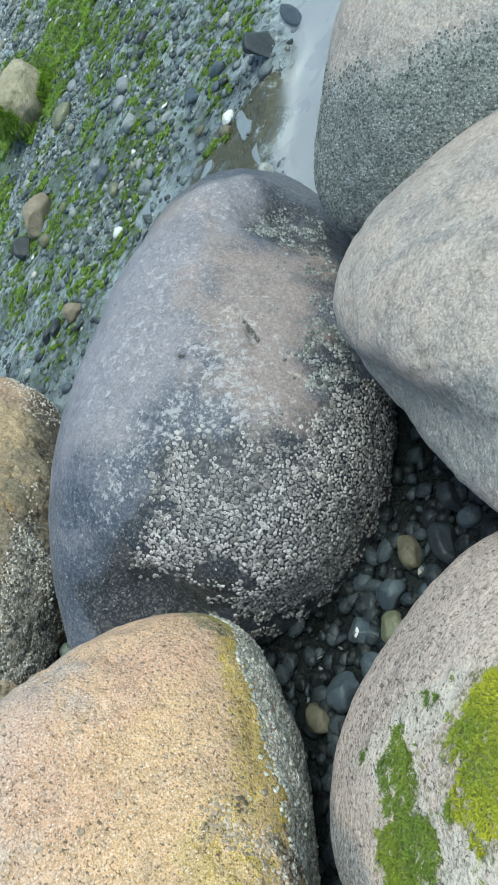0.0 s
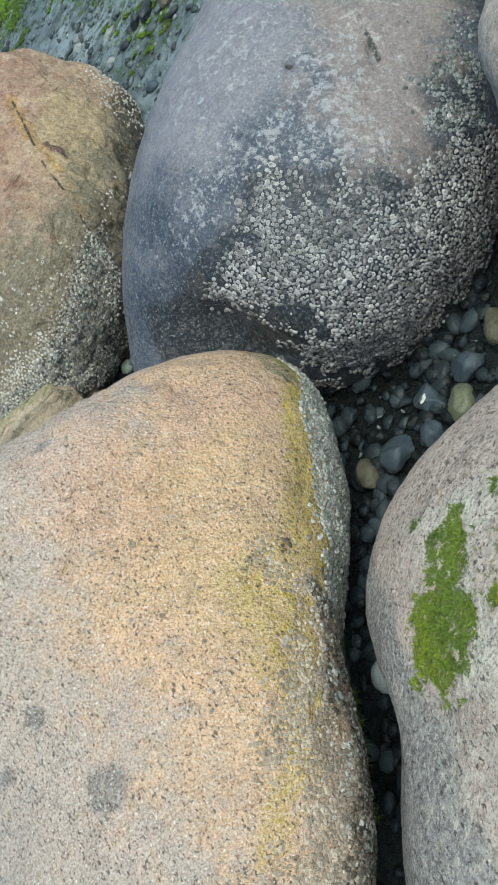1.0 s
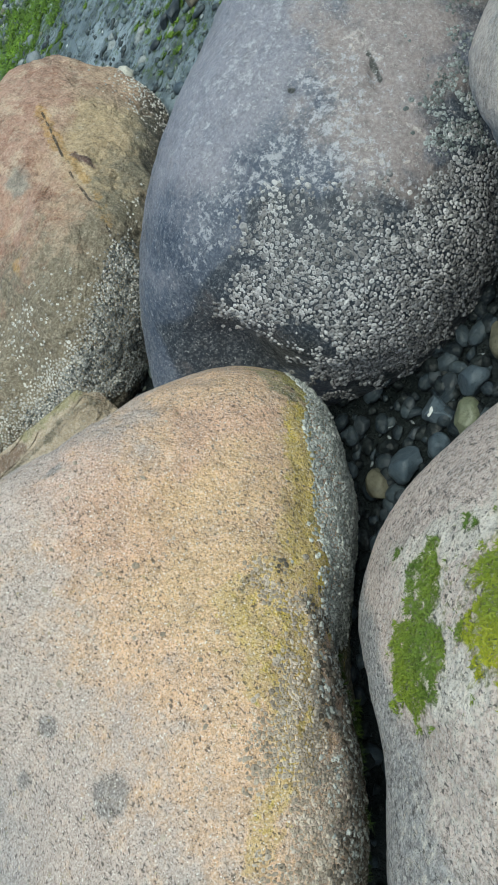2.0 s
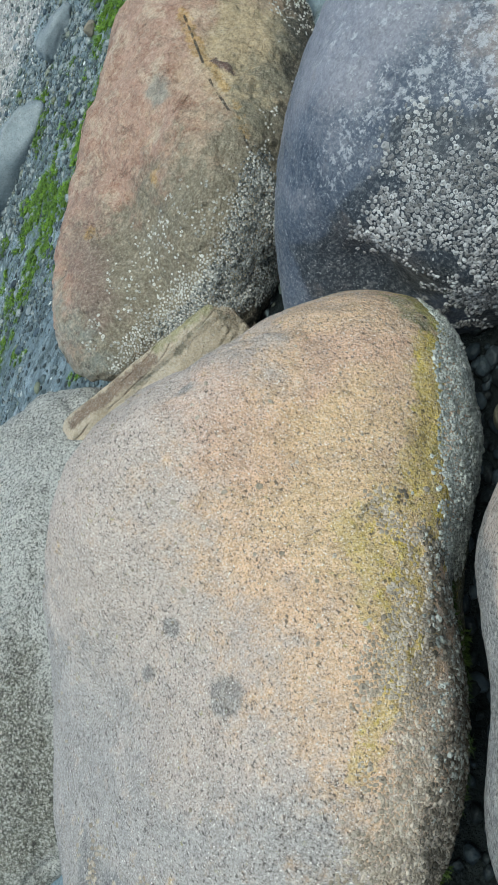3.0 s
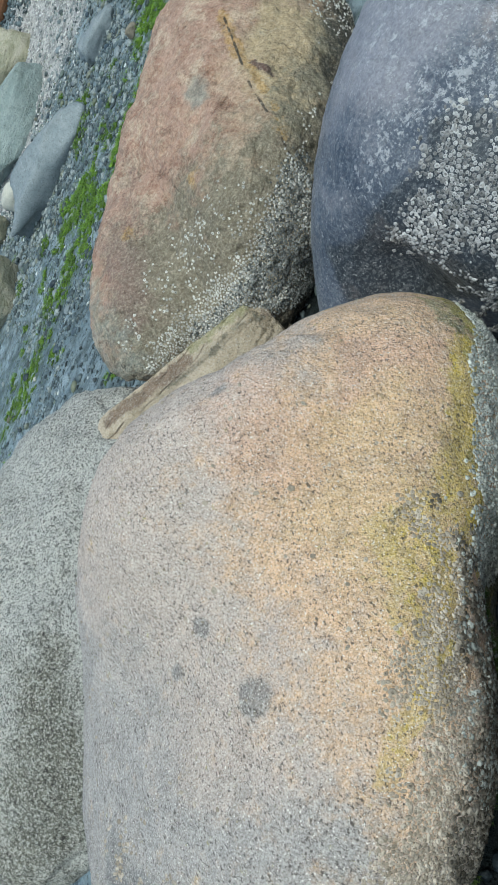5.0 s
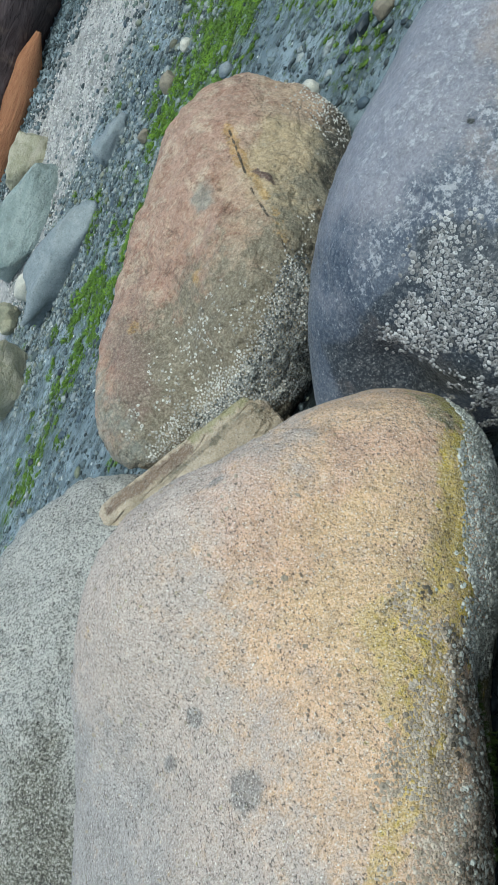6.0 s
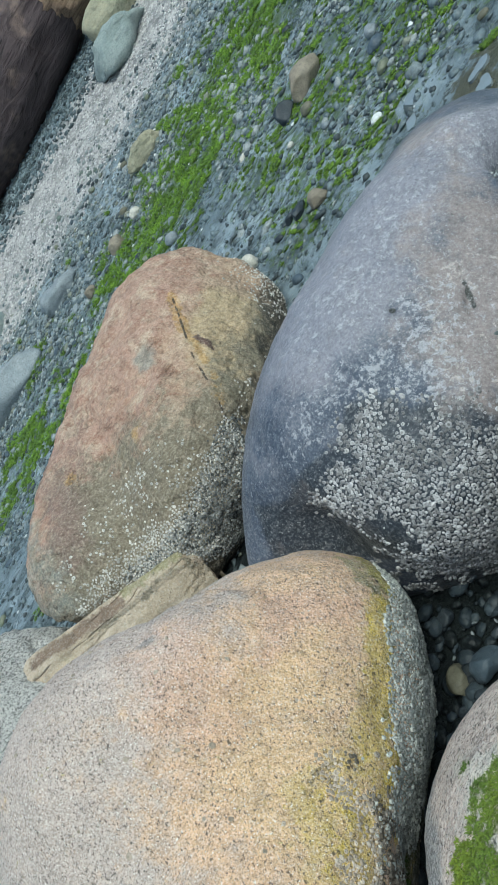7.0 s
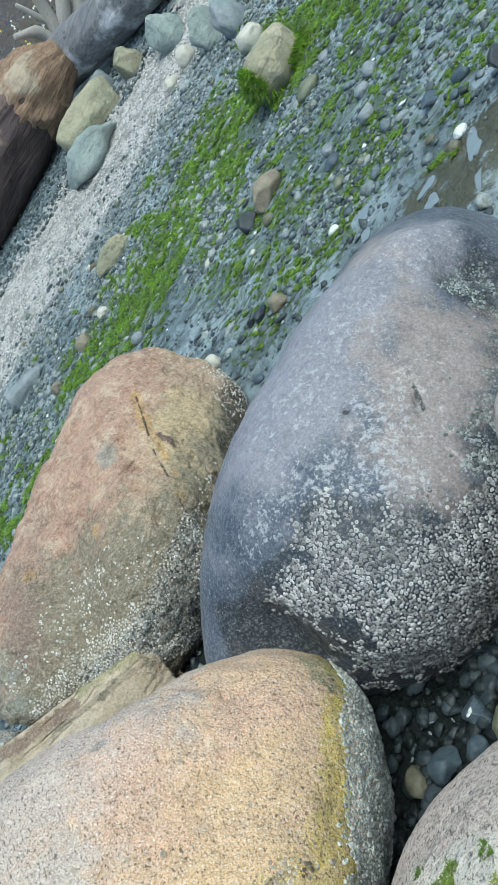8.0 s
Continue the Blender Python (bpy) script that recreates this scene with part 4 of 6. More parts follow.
LICHEN = dict(
    grey=lambda q: step(-0.37 - q[:, 0], -0.03, 0.08) * step(0.25 - q[:, 2], -0.02, 0.05),
    lichen=lambda q: 0.80 * step(inside(q, "lichen_white") + 0.02 * fields(q, 16, 2, 3), -0.03, 0.03) + 0.35 * blob(q, (-0.27, 0.57, 0.26), (0.13, 0.12, 0.2)) + 0.4 * blob(q, (-0.45, 0.4, 0.26), (0.2, 0.15, 0.2)),
    mossy=lambda q: 0.5 * blob(q, (-0.22, 0.55, 0.27), (0.12, 0.11, 0.1)) + 0.4 * step(inside(q, "moss_main"), -0.05, 0.0) + 0.35 * step(inside(q, "moss_streak"), -0.03, 0.0),
    moss=moss_spots,
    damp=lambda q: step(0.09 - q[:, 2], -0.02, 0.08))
PINK = dict(
    grey=lambda q: 0.9 * step(inside(q, "pink_grey"), -0.06, 0.05),
    band=lambda q: 0.9 * along(q, (0.33, 1.16, 0.30), (0.458, 1.051, 0.303), 0.012) + 0.95 * along(q, (0.458, 1.051, 0.303), (0.62, 0.86, 0.28), 0.03) + 0.85 * along(q, (0.34, 1.06, 0.315), (0.387, 1.0, 0.317), 0.012) + 0.9 * along(q, (0.387, 1.0, 0.317), (0.47, 0.80, 0.30), 0.022),
    green=lambda q: 0.6 * step(0.12 - q[:, 2], 0, 0.08),
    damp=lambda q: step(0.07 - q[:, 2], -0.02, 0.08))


def beyond_low(q):
    """The barnacled side of the boulder by the pool: above 0 within."""
    return (0.30 - q[:, 2]) / 0.04 + (0.76 - q[:, 0]) / 0.1


BEYOND = dict(
    grey=lambda q: step(beyond_low(q), -2.0, 0.5),
    band=lambda q: 0 * q[:, 0],
    green=lambda q: step(beyond_low(q), -0.9, 1.2),
    damp=lambda q: step(0.12 - q[:, 2], -0.02, 0.1))
WEDGE = dict(
    rust=lambda q: 1.1 * along(q, (-1.42, 1.955, 0.375), (-1.10, 1.94, 0.265), 0.024) + 0.5 * along(q, (-1.08, 1.915, 0.245), (-0.93, 1.91, 0.19), 0.010) + 0.6 * blob(q, (-0.86, 1.93, 0.15), (0.03, 0.03, 0.04)),
    green=lambda q: 0.75 * along(q, (-0.85, 1.955, 0.195), (-1.06, 1.96, 0.27), 0.030) + 0.5 * blob(q, (-1.36, 1.86, 0.33), (0.05, 0.05, 0.05)),
    # shading of the tip facet and layer edges, painted as darker stone
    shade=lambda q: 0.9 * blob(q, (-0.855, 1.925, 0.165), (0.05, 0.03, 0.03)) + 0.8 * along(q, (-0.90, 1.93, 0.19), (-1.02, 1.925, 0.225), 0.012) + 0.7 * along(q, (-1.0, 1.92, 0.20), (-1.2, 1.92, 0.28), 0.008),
    damp=lambda q: step(0.02 - q[:, 2], -0.02, 0.08))


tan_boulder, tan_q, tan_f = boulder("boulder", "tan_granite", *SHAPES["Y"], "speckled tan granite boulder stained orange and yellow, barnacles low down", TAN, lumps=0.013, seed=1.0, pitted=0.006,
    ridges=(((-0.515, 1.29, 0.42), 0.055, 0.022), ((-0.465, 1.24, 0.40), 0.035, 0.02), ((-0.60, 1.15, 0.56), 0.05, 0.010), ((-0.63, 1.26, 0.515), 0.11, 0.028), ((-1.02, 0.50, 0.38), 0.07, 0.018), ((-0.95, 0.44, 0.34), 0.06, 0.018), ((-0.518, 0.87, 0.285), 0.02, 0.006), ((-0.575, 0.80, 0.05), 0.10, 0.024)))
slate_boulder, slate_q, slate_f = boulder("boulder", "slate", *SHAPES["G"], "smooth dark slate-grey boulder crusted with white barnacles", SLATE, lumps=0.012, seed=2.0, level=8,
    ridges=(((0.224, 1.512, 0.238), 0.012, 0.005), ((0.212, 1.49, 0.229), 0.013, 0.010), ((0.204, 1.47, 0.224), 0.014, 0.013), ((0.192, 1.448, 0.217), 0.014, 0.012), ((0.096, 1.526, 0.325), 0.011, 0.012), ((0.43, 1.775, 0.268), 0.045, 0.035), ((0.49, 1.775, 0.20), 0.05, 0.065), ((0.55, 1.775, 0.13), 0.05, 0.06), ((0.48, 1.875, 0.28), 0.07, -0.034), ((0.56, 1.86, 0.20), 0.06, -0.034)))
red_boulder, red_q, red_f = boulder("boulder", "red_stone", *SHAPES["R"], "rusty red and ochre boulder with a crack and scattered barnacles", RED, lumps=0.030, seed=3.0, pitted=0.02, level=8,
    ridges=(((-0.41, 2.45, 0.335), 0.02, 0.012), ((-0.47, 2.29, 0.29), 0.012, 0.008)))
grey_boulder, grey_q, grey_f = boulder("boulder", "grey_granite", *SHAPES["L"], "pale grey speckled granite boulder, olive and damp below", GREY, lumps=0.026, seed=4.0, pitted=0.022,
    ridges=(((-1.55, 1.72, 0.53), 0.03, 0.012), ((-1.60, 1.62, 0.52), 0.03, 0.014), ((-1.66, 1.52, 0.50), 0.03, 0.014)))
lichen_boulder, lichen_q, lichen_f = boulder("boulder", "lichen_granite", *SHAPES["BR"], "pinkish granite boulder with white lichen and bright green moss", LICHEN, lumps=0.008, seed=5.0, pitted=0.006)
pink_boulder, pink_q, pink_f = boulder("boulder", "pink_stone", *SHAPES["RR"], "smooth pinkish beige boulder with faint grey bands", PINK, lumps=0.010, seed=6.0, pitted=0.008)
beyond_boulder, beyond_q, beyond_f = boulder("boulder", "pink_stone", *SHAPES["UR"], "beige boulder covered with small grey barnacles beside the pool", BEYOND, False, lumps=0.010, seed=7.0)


def wedge_rock():
    """A leaning slab of layered rock: a loft along its top edge, with broken layers and a cut end."""
    a, b = np.array((-0.838, 1.948, 0.196)), np.array((-1.50, 1.968, 0.418))
    u = (b - a) / np.linalg.norm(b - a)
    front = np.array((0.0, -1.0, 0.0)) - u * (-u[1])
    front /= np.linalg.norm(front)
    up = np.cross(front, u)
    up = up if up[2] > 0 else -up
    # outline of the slab's end: out to the front and up
    outline = np.array([(-0.05, -0.26), (-0.055, -0.10), (-0.03, -0.015), (-0.006, 0.0), (0.028, -0.020), (0.038, -0.030), (0.044, -0.046), (0.085, -0.085), (0.118, -0.135), (0.13, -0.26)])
    s = np.linspace(0, len(outline) - 1, 130)
    o = np.stack([np.interp(s, np.arange(len(outline)), outline[:, k]) for k in (0, 1)], -1)
    rings = 170
    t = np.linspace(-0.02, 1.0, rings)
    length = np.linalg.norm(b - a)
    verts = np.zeros((rings, len(o), 3))
    for r in range(rings):
        w = t[r] * length
        # the end falls away steeply from the tip
        drop = np.clip(0.030 - w, 0, 1) * 1.5 + 0.05 * np.clip((t[r] - 0.86) / 0.14, 0, 1) ** 2
        verts[r] = a + u * w + front * (o[:, :1] * (0.52 + 0.75 * t[r])) + up * (o[:, 1:] - drop)
    flat_v = verts.reshape(-1, 3)
    along_it, above = (flat_v - a) @ u, (flat_v - a) @ up
    layer = (above + 0.10 * along_it + 0.012 * fields(flat_v, 6, 8, 3)) / 0.021
    terrace = np.abs(layer - np.round(layer))
    flat_v = flat_v - front * (0.007 * step(0.16 - terrace, 0, 0.16) * step(fields(flat_v, 9, 4, 2), -0.3, 0.2))[:, None]
    flat_v = flat_v + (front * 0.5 + up * 0.7) * (0.008 * fields(flat_v, 9, 8, 2) + 0.0030 * fields(flat_v, 34, 2, 3))[:, None]
    k = np.arange(rings * len(o)).reshape(rings, len(o))
    q = np.stack([k[:-1, :-1], k[1:, :-1], k[1:, 1:], k[:-1, 1:]], -1).reshape(-1, 4)
    q = q[:, ::-1]
    me = fast_mesh("rock", flat_v - np.array((-1.1, 1.95, 0.15)), q, M["wedge_stone"])
    bm = bmesh.new()
    bm.from_mesh(me)
    bmesh.ops.holes_fill(bm, edges=[e for e in bm.edges if e.is_boundary])
    bm.to_mesh(me)
    bm.free()
    spots = np.empty(len(me.vertices) * 3)
    me.vertices.foreach_get("co", spots)
    spots = spots.reshape(-1, 3) + np.array((-1.1, 1.95, 0.15))
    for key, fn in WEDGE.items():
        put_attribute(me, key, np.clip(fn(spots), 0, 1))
    ob = new("rock", me)
    ob.location = (-1.1, 1.95, 0.15)
    return tagged(ob, "layered cream and rust wedge of rock between boulders", "rock", "boulders in the heap")


wedge_rock()


# ---------------------------------------------------------------- barnacles
def barnacle_shape(sides=6):
    """A low volcano of plates: skirt, shoulder, rim and a dark hollow."""
    a = np.arange(sides) * 2 * np.pi / sides
    ring = lambda r, z: np.stack([r * np.cos(a), r * np.sin(a), np.full(sides, z)], -1)
    v = np.concatenate([ring(1.0, -0.25), ring(0.80, 0.34), ring(0.50, 0.66), ring(0.34, 0.40), ring(0.02, 0.20)])
    f = []
    for r in range(4):
        for k in range(sides):
            f.append((r * sides + k, r * sides + (k + 1) % sides, (r + 1) * sides + (k + 1) % sides, (r + 1) * sides + k))
    pit = np.concatenate([np.full(sides, 0.5), np.zeros(2 * sides), np.ones(2 * sides)])
    return v, np.array(f), pit


BV, BF, BPIT = barnacle_shape()


def frames_on(normals):
    """Turns that take z to each normal, with a random spin."""
    n = normals / np.linalg.norm(normals, axis=1)[:, None]
    r = rng.normal(size=n.shape)
    x = np.cross(r, n)
    x /= np.linalg.norm(x, axis=1)[:, None]
    return np.stack([x, np.cross(n, x), n], -1)


def surface_points(q, faces, count, weight=1.0):
    """Random places on a mesh, with normals."""
    a, b, c = q[faces[:, 0]], q[faces[:, 1]], q[faces[:, 2]]
    n = np.cross(b - a, c - a)
    area = np.linalg.norm(n, axis=1)
    share = area * weight
    pick = rng.choice(len(faces), count, p=share / share.sum())
    u, v = rng.random(count), rng.random(count)
    flip = u + v > 1
    u[flip], v[flip] = 1 - u[flip], 1 - v[flip]
    p = a[pick] + u[:, None] * (b - a)[pick] + v[:, None] * (c - a)[pick]
    return p, n[pick] / area[pick][:, None]


def spaced(points, radii, gap):
    """Keeps points that do not crowd each other, the earlier first."""
    cell, grid, keep = float(radii.max()) * 2 * gap, {}, []
    for k, (p, r) in enumerate(zip(points, radii)):
        key = tuple((p // cell).astype(int))
        free = True
        for dx in (-1, 0, 1):
            for dy in (-1, 0, 1):
                for dz in (-1, 0, 1):
                    for m in grid.get((key[0] + dx, key[1] + dy, key[2] + dz), ()):
                        if ((points[m] - p) ** 2).sum() < (gap * (radii[m] + r)) ** 2:
                            free = False
                            break
                    if not free:
                        break
                if not free:
                    break
            if not free:
                break
        if free:
            grid.setdefault(key, []).append(k)
            keep.append(k)
    return np.array(keep, int)


BARNACLE_MESHES = {}
for key in ("barnacle", "barnacle_olive", "barnacle_grey", "barnacle_dark", "barnacle_brown", "barnacle_pale", "barnacle_teal"):
    BARNACLE_MESHES[key] = []
    for wide in (1.0, 0.88, 1.12, 0.96, 1.05, 0.92):
        shape = BV * np.array([wide, 1 / wide, rng.uniform(0.6, 1.15)]) + rng.normal(0, 0.07, BV.shape)
        me = fast_mesh("barnacle", shape, BF, M[key])
        put_attribute(me, "pit", BPIT * rng.uniform(0.3, 1.0))
        BARNACLE_MESHES[key].append(me)


def barnacles(stone, q, faces, tries, chance, low, high, material, singles=300, area=None, gap=0.74):
    """Scatters barnacles where chance(places, normals) allows: the first ones as parts, the rest as one crust."""
    mid = (q[faces[:, 0]] + q[faces[:, 1]] + q[faces[:, 2]]) / 3
    likely = chance(mid, mid)
    p, n = surface_points(q, faces[likely > 0], tries, likely[likely > 0])
    r = low + (high - low) * rng.beta(1.3, 2.6, len(p))
    keep = spaced(p, r, gap)
    p, n, r = p[keep], n[keep], r[keep]
    # the single ones lie on the stretch that stands out best
    order = np.argsort(np.linalg.norm((p - np.array(area)), axis=1)) if area else np.arange(len(p))
    single, rest = order[:singles], order[singles:]
    tilt = n + rng.normal(0, 0.16, n.shape)
    turn = frames_on(tilt)
    for m in single:
        ob = new("barnacle", BARNACLE_MESHES[material][m % 6])
        ob.parent = stone
        ob.matrix_local = Matrix.Translation(Vector(p[m] - np.array(stone.location))) @ Matrix([list(row) for row in turn[m]]).to_4x4() @ Matrix.Scale(r[m], 4)
    k = len(rest)
    if k:
        shape = BV[None] * (1 + rng.normal(0, 0.20, (k, 1, 3))) + rng.normal(0, 0.11, (k, *BV.shape))
        v = np.einsum("nij,nkj->nki", turn[rest], shape * r[rest][:, None, None]) + p[rest][:, None] - np.array(stone.location)
        vv, ff = joined(v, BF, len(BV))
        me = fast_mesh("barnacle_crust", vv, ff, M[material])
        put_attribute(me, "pit", (BPIT[None] * rng.beta(0.8, 1.2, (k, 1))).ravel())
        part("barnacle_crust", me, None, stone, "crust of small grey barnacles", "stuff")
    return len(p)


def slate_chance(p, n):
    f, f2 = fields(p, 9, 3, 3), fields(p, 26, 5, 2)
    d = inside(p, "slate_field")
    f3 = fields(p, 48, 7, 2)
    field = step(d + 0.028 * f + 0.030 * f2 + 0.010 * f3, -0.004, 0.016) * (0.35 + 0.65 * step(f3 + 0.6 * f2, -0.45, 0.0))
    below = 0.30 * step(d, -0.10, -0.03) * step(f2, 0.12, 0.3) * step(0.13 - p[:, 2], 0, 0.05)
    rim = 0.10 * step(d, -0.06, -0.01) * step(f2, -0.05, 0.2)
    return np.clip(np.max([field, below, rim], axis=0), 0, 1) * np.maximum(step(p[:, 2], -0.14, 0.02), 0.55 * step(f2, 0.0, 0.25)) * (p[:, 2] > -0.24)


def slate_top_chance(p, n):
    f, f2 = fields(p, 9, 3, 3), fields(p, 26, 5, 2)
    side = 0.55 * step(inside(p, "slate_side") + 0.02 * f + 0.02 * f2, -0.012, 0.02) * step(f2, -0.25, 0.05)
    top = 0.45 * step(inside(p, "slate_top") + 0.03 * f + 0.02 * f2, -0.012, 0.03) * step(f2, -0.2, 0.1)
    link = 0.10 * along(p, (0.24, 1.42, 0.10), (0.46, 1.64, 0.10), 0.045) * step(f2, 0.0, 0.2)
    return np.max([side, top, link], axis=0) * (inside(p, "slate_field") < 0)


def tan_edge_chance(p, n):
    f, f2 = fields(p, 8, 4, 3), fields(p, 24, 6, 2)
    rim = step(inside(p, "tan_edge") + 0.010 * f + 0.006 * f2, -0.004, 0.010)
    lower = 0.7 * along(p, (-0.475, 0.84, 0.06), (-0.62, 0.56, 0.06), 0.07) * step(f2 + 0.3 * f, -0.25, 0.05)
    return np.maximum(rim * (0.8 + 0.2 * step(f2, -0.3, 0.0)), lower) * (p[:, 2] > -0.2)


def tan_low_chance(p, n):
    f, f2 = fields(p, 8, 4, 3), fields(p, 24, 6, 2)
    d = inside(p, "tan_low")
    low = step(d + 0.035 * f + 0.03 * f2, -0.02, 0.05) * np.maximum(step(f2 + 0.4 * f, -0.36, 0.10), step(0.62 - p[:, 1], 0, 0.15) * step(0.27 - p[:, 2], 0, 0.06))
    foot = 0.15 * step(inside(p, "tan_skirt"), 0.02, 0.1) * step(f2, 0.05, 0.3)
    return np.clip(np.maximum(low, foot) + 0.0003, 0, 1) * (inside(p, "tan_edge") < 0) * (p[:, 1] < 1.30) * (p[:, 0] > -1.3) * (p[:, 2] > -0.2)


def stained(p):
    """The foot of the tan boulder, where its crust is stained brown."""
    return p[:, 2] + 0.05 * fields(p, 7, 3, 3) - 0.30 * np.clip(p[:, 1] - 0.62, 0, 1) < 0.155


def red_chance(p, n):
    f, f2 = fields(p, 7, 6, 3), fields(p, 22, 8, 2)
    dense_part = step(inside(p, "red_field") + 0.025 * f + 0.01 * f2, 0.0, 0.05)
    loose = 0.055 * step(inside(p, "red_sparse") + 0.03 * f, -0.02, 0.06) * step(f2, -0.3, 0.15)
    edge = 0.10 * blob(p, (-0.19, 2.86, 0.10), (0.07, 0.15, 0.1)) + 0.04 * step(inside(p, "red_olive"), 0.0, 0.04) * step(f2, 0.1, 0.3)
    return np.clip(np.max([dense_part, loose, edge], axis=0), 0, 1) * (p[:, 2] > -0.05)


def crowded(p):
    """How far the low side of the red boulder has close, dark barnacles."""
    return step(inside(p, "red_field") + 0.03 * fields(p, 9, 3, 3) + 0.5 * (0.20 - p[:, 2]) + 0.10 * np.clip(p[:, 0] + 0.75, -0.4, 0.4), 0.0, 0.11)


def beyond_chance(p, n):
    f, f2 = fields(p, 8, 9, 3), fields(p, 30, 2, 2)
    return np.clip(step(beyond_low(p) + 1.0 * f + 0.5 * f2, -0.6, 0.9), 0, 1) * (p[:, 1] < 1.62) * (p[:, 0] < 0.95) * (p[:, 2] > 0.0)


def pink_chance(p, n):
    return 0.5 * step(0.10 - p[:, 2], -0.02, 0.05) * (p[:, 0] < 0.4)


barnacles(slate_boulder, slate_q, slate_f, 60000, slate_chance, 0.0032, 0.0082, "barnacle", area=(-0.12, 1.34, 0.24), gap=0.72)
barnacles(slate_boulder, slate_q, slate_f, 5000, slate_top_chance, 0.0028, 0.0066, "barnacle_teal", gap=0.74, singles=0)
barnacles(tan_boulder, tan_q, tan_f, 26000, tan_edge_chance, 0.0030, 0.0072, "barnacle_grey", area=(-0.40, 0.98, 0.14), gap=0.66, singles=150)
barnacles(tan_boulder, tan_q, tan_f, 16000, lambda p, n: tan_low_chance(p, n) * ~stained(p), 0.0026, 0.0060, "barnacle_olive", area=(-0.60, 0.62, 0.26), gap=0.70, singles=100)
barnacles(tan_boulder, tan_q, tan_f, 18000, lambda p, n: tan_low_chance(p, n) * stained(p), 0.0030, 0.0074, "barnacle_brown", area=(-0.68, 0.50, 0.12), gap=0.70, singles=50)
barnacles(red_boulder, red_q, red_f, 30000, lambda p, n: red_chance(p, n) * crowded(p), 0.0030, 0.0066, "barnacle_dark", area=(-0.56, 2.10, 0.22), gap=0.70, singles=140)
barnacles(red_boulder, red_q, red_f, 7000, lambda p, n: red_chance(p, n) * (1 - crowded(p)), 0.0030, 0.0068, "barnacle_pale", area=(-0.72, 2.18, 0.32), gap=0.9, singles=160)
barnacles(beyond_boulder, beyond_q, beyond_f, 22000, beyond_chance, 0.0020, 0.0043, "barnacle_teal", area=(0.60, 1.36, 0.22))
barnacles(pink_boulder, pink_q, pink_f, 1500, pink_chance, 0.002, 0.0045, "barnacle_grey", singles=0)


# ---------------------------------------------------------------- moss on the near granite
def tufts(places, normals, low, high, wide, lean=0.5, blades=5):
    """Small clumps of blades: each blade a bent strip of two quads."""
    k = len(places) * blades
    p, n = np.repeat(places, blades, 0), np.repeat(normals, blades, 0)
    f = frames_on(n)
    h, w = rng.uniform(low, high, k), rng.uniform(0.6, 1.2, k) * wide
    out = f[:, :, 0] * (rng.uniform(0.1, 1.0, k) * lean)[:, None]
    side = f[:, :, 1] * w[:, None]
    foot = p + f[:, :, 0] * (rng.normal(0, 0.35, k) * low)[:, None] - n * (0.1 * low)
    mid = foot + (n + out * 0.5) * (h * 0.55)[:, None]
    tip = foot + (n * 0.8 + out * 1.3) * h[:, None]
    v = np.stack([foot - side, foot + side, mid + side * 0.8, mid - side * 0.8, tip + side * 0.25, tip - side * 0.25], 1)
    return joined(v, np.array([(0, 1, 2, 3), (3, 2, 4, 5)]), 6)


p, n = surface_points(lichen_q, lichen_f, 260000)
thick = moss_spots(p) + 0.35 * fields(p, 30, 4, 3)
ok = (rng.random(len(p)) < step(thick, 0.40, 0.95)) & (moss_spots(p) > 0.25) & (p[:, 2] > 0.13)
p, n = p[ok][:24000], n[ok][:24000]
bright = inside(p, "moss_main") > -0.025
for which, mat, lab in ((bright, "moss", "bright yellow-green moss"), (~bright, "green_moss", "deep green moss")):
    vv, ff = tufts(p[which], n[which], 0.0016, 0.0042, 0.0009, 1.6, 3)
    part("moss", fast_mesh("moss", vv - np.array(lichen_boulder.location), ff, M[mat]), None, lichen_boulder, lab, "stuff")
p, n = surface_points(tan_q, tan_f, 26000)
ok = (p[:, 2] > -0.14) & (p[:, 2] < 0.05) & (p[:, 1] < 0.92) & (p[:, 0] > -0.95) & (fields(p, 7, 7, 3) + 0.5 * blob(p, (-0.60, 0.76, 0.0), (0.09, 0.09, 0.09)) > 0.16)
vv, ff = tufts(p[ok][:2600], n[ok][:2600] + np.array((0.0, 0.0, -0.8)), 0.003, 0.010, 0.0011, 1.6)
part("seaweed", fast_mesh("seaweed", vv - np.array(tan_boulder.location), ff, M["leaf"]), None, tan_boulder, "dark green weed", "stuff")


# ---------------------------------------------------------------- stones
def stone(material, x, y, size, label, turn=0.0, tilt=0.0, name="stone", category="stone", group="stones on the beach", sink=0.3, seed=0.0, sharp=0.0, level=4, z=None):
    """One stone that lies on the ground; sharp: how far its sides are cut flat."""
    unit, faces = BALLS[level]
    v = np.sign(unit) * np.abs(unit) ** (0.72 if max(size) > 0.45 else 1.0)
    if sharp:
        r = np.random.default_rng(int(abs(seed) * 10) + 3)
        for way in r.normal(size=(9, 3)):
            way = way / np.linalg.norm(way)
            over = np.clip(v @ way - (1 - sharp * r.uniform(0.5, 1.0)), 0, None)
            v = v - over[:, None] * way
    rugged = 1.9 if 0.3 < max(size) < 1.5 else 1.0
    v = v * (1 + 0.10 * rugged * fields(v, 1.1, seed + 1, 2) + 0.03 * rugged * fields(v, 4.0, seed + 2, 3))[:, None]
    v = v * np.array(size) / 2
    ob = new(name, fast_mesh(name, v, faces, M[material]))
    base = float(ground_at(x, y)[0]) if z is None else z
    ob.matrix_world = pose(x, y, base + size[2] * (0.5 - sink), tilt, 0, turn)
    return tagged(ob, label, category, group)


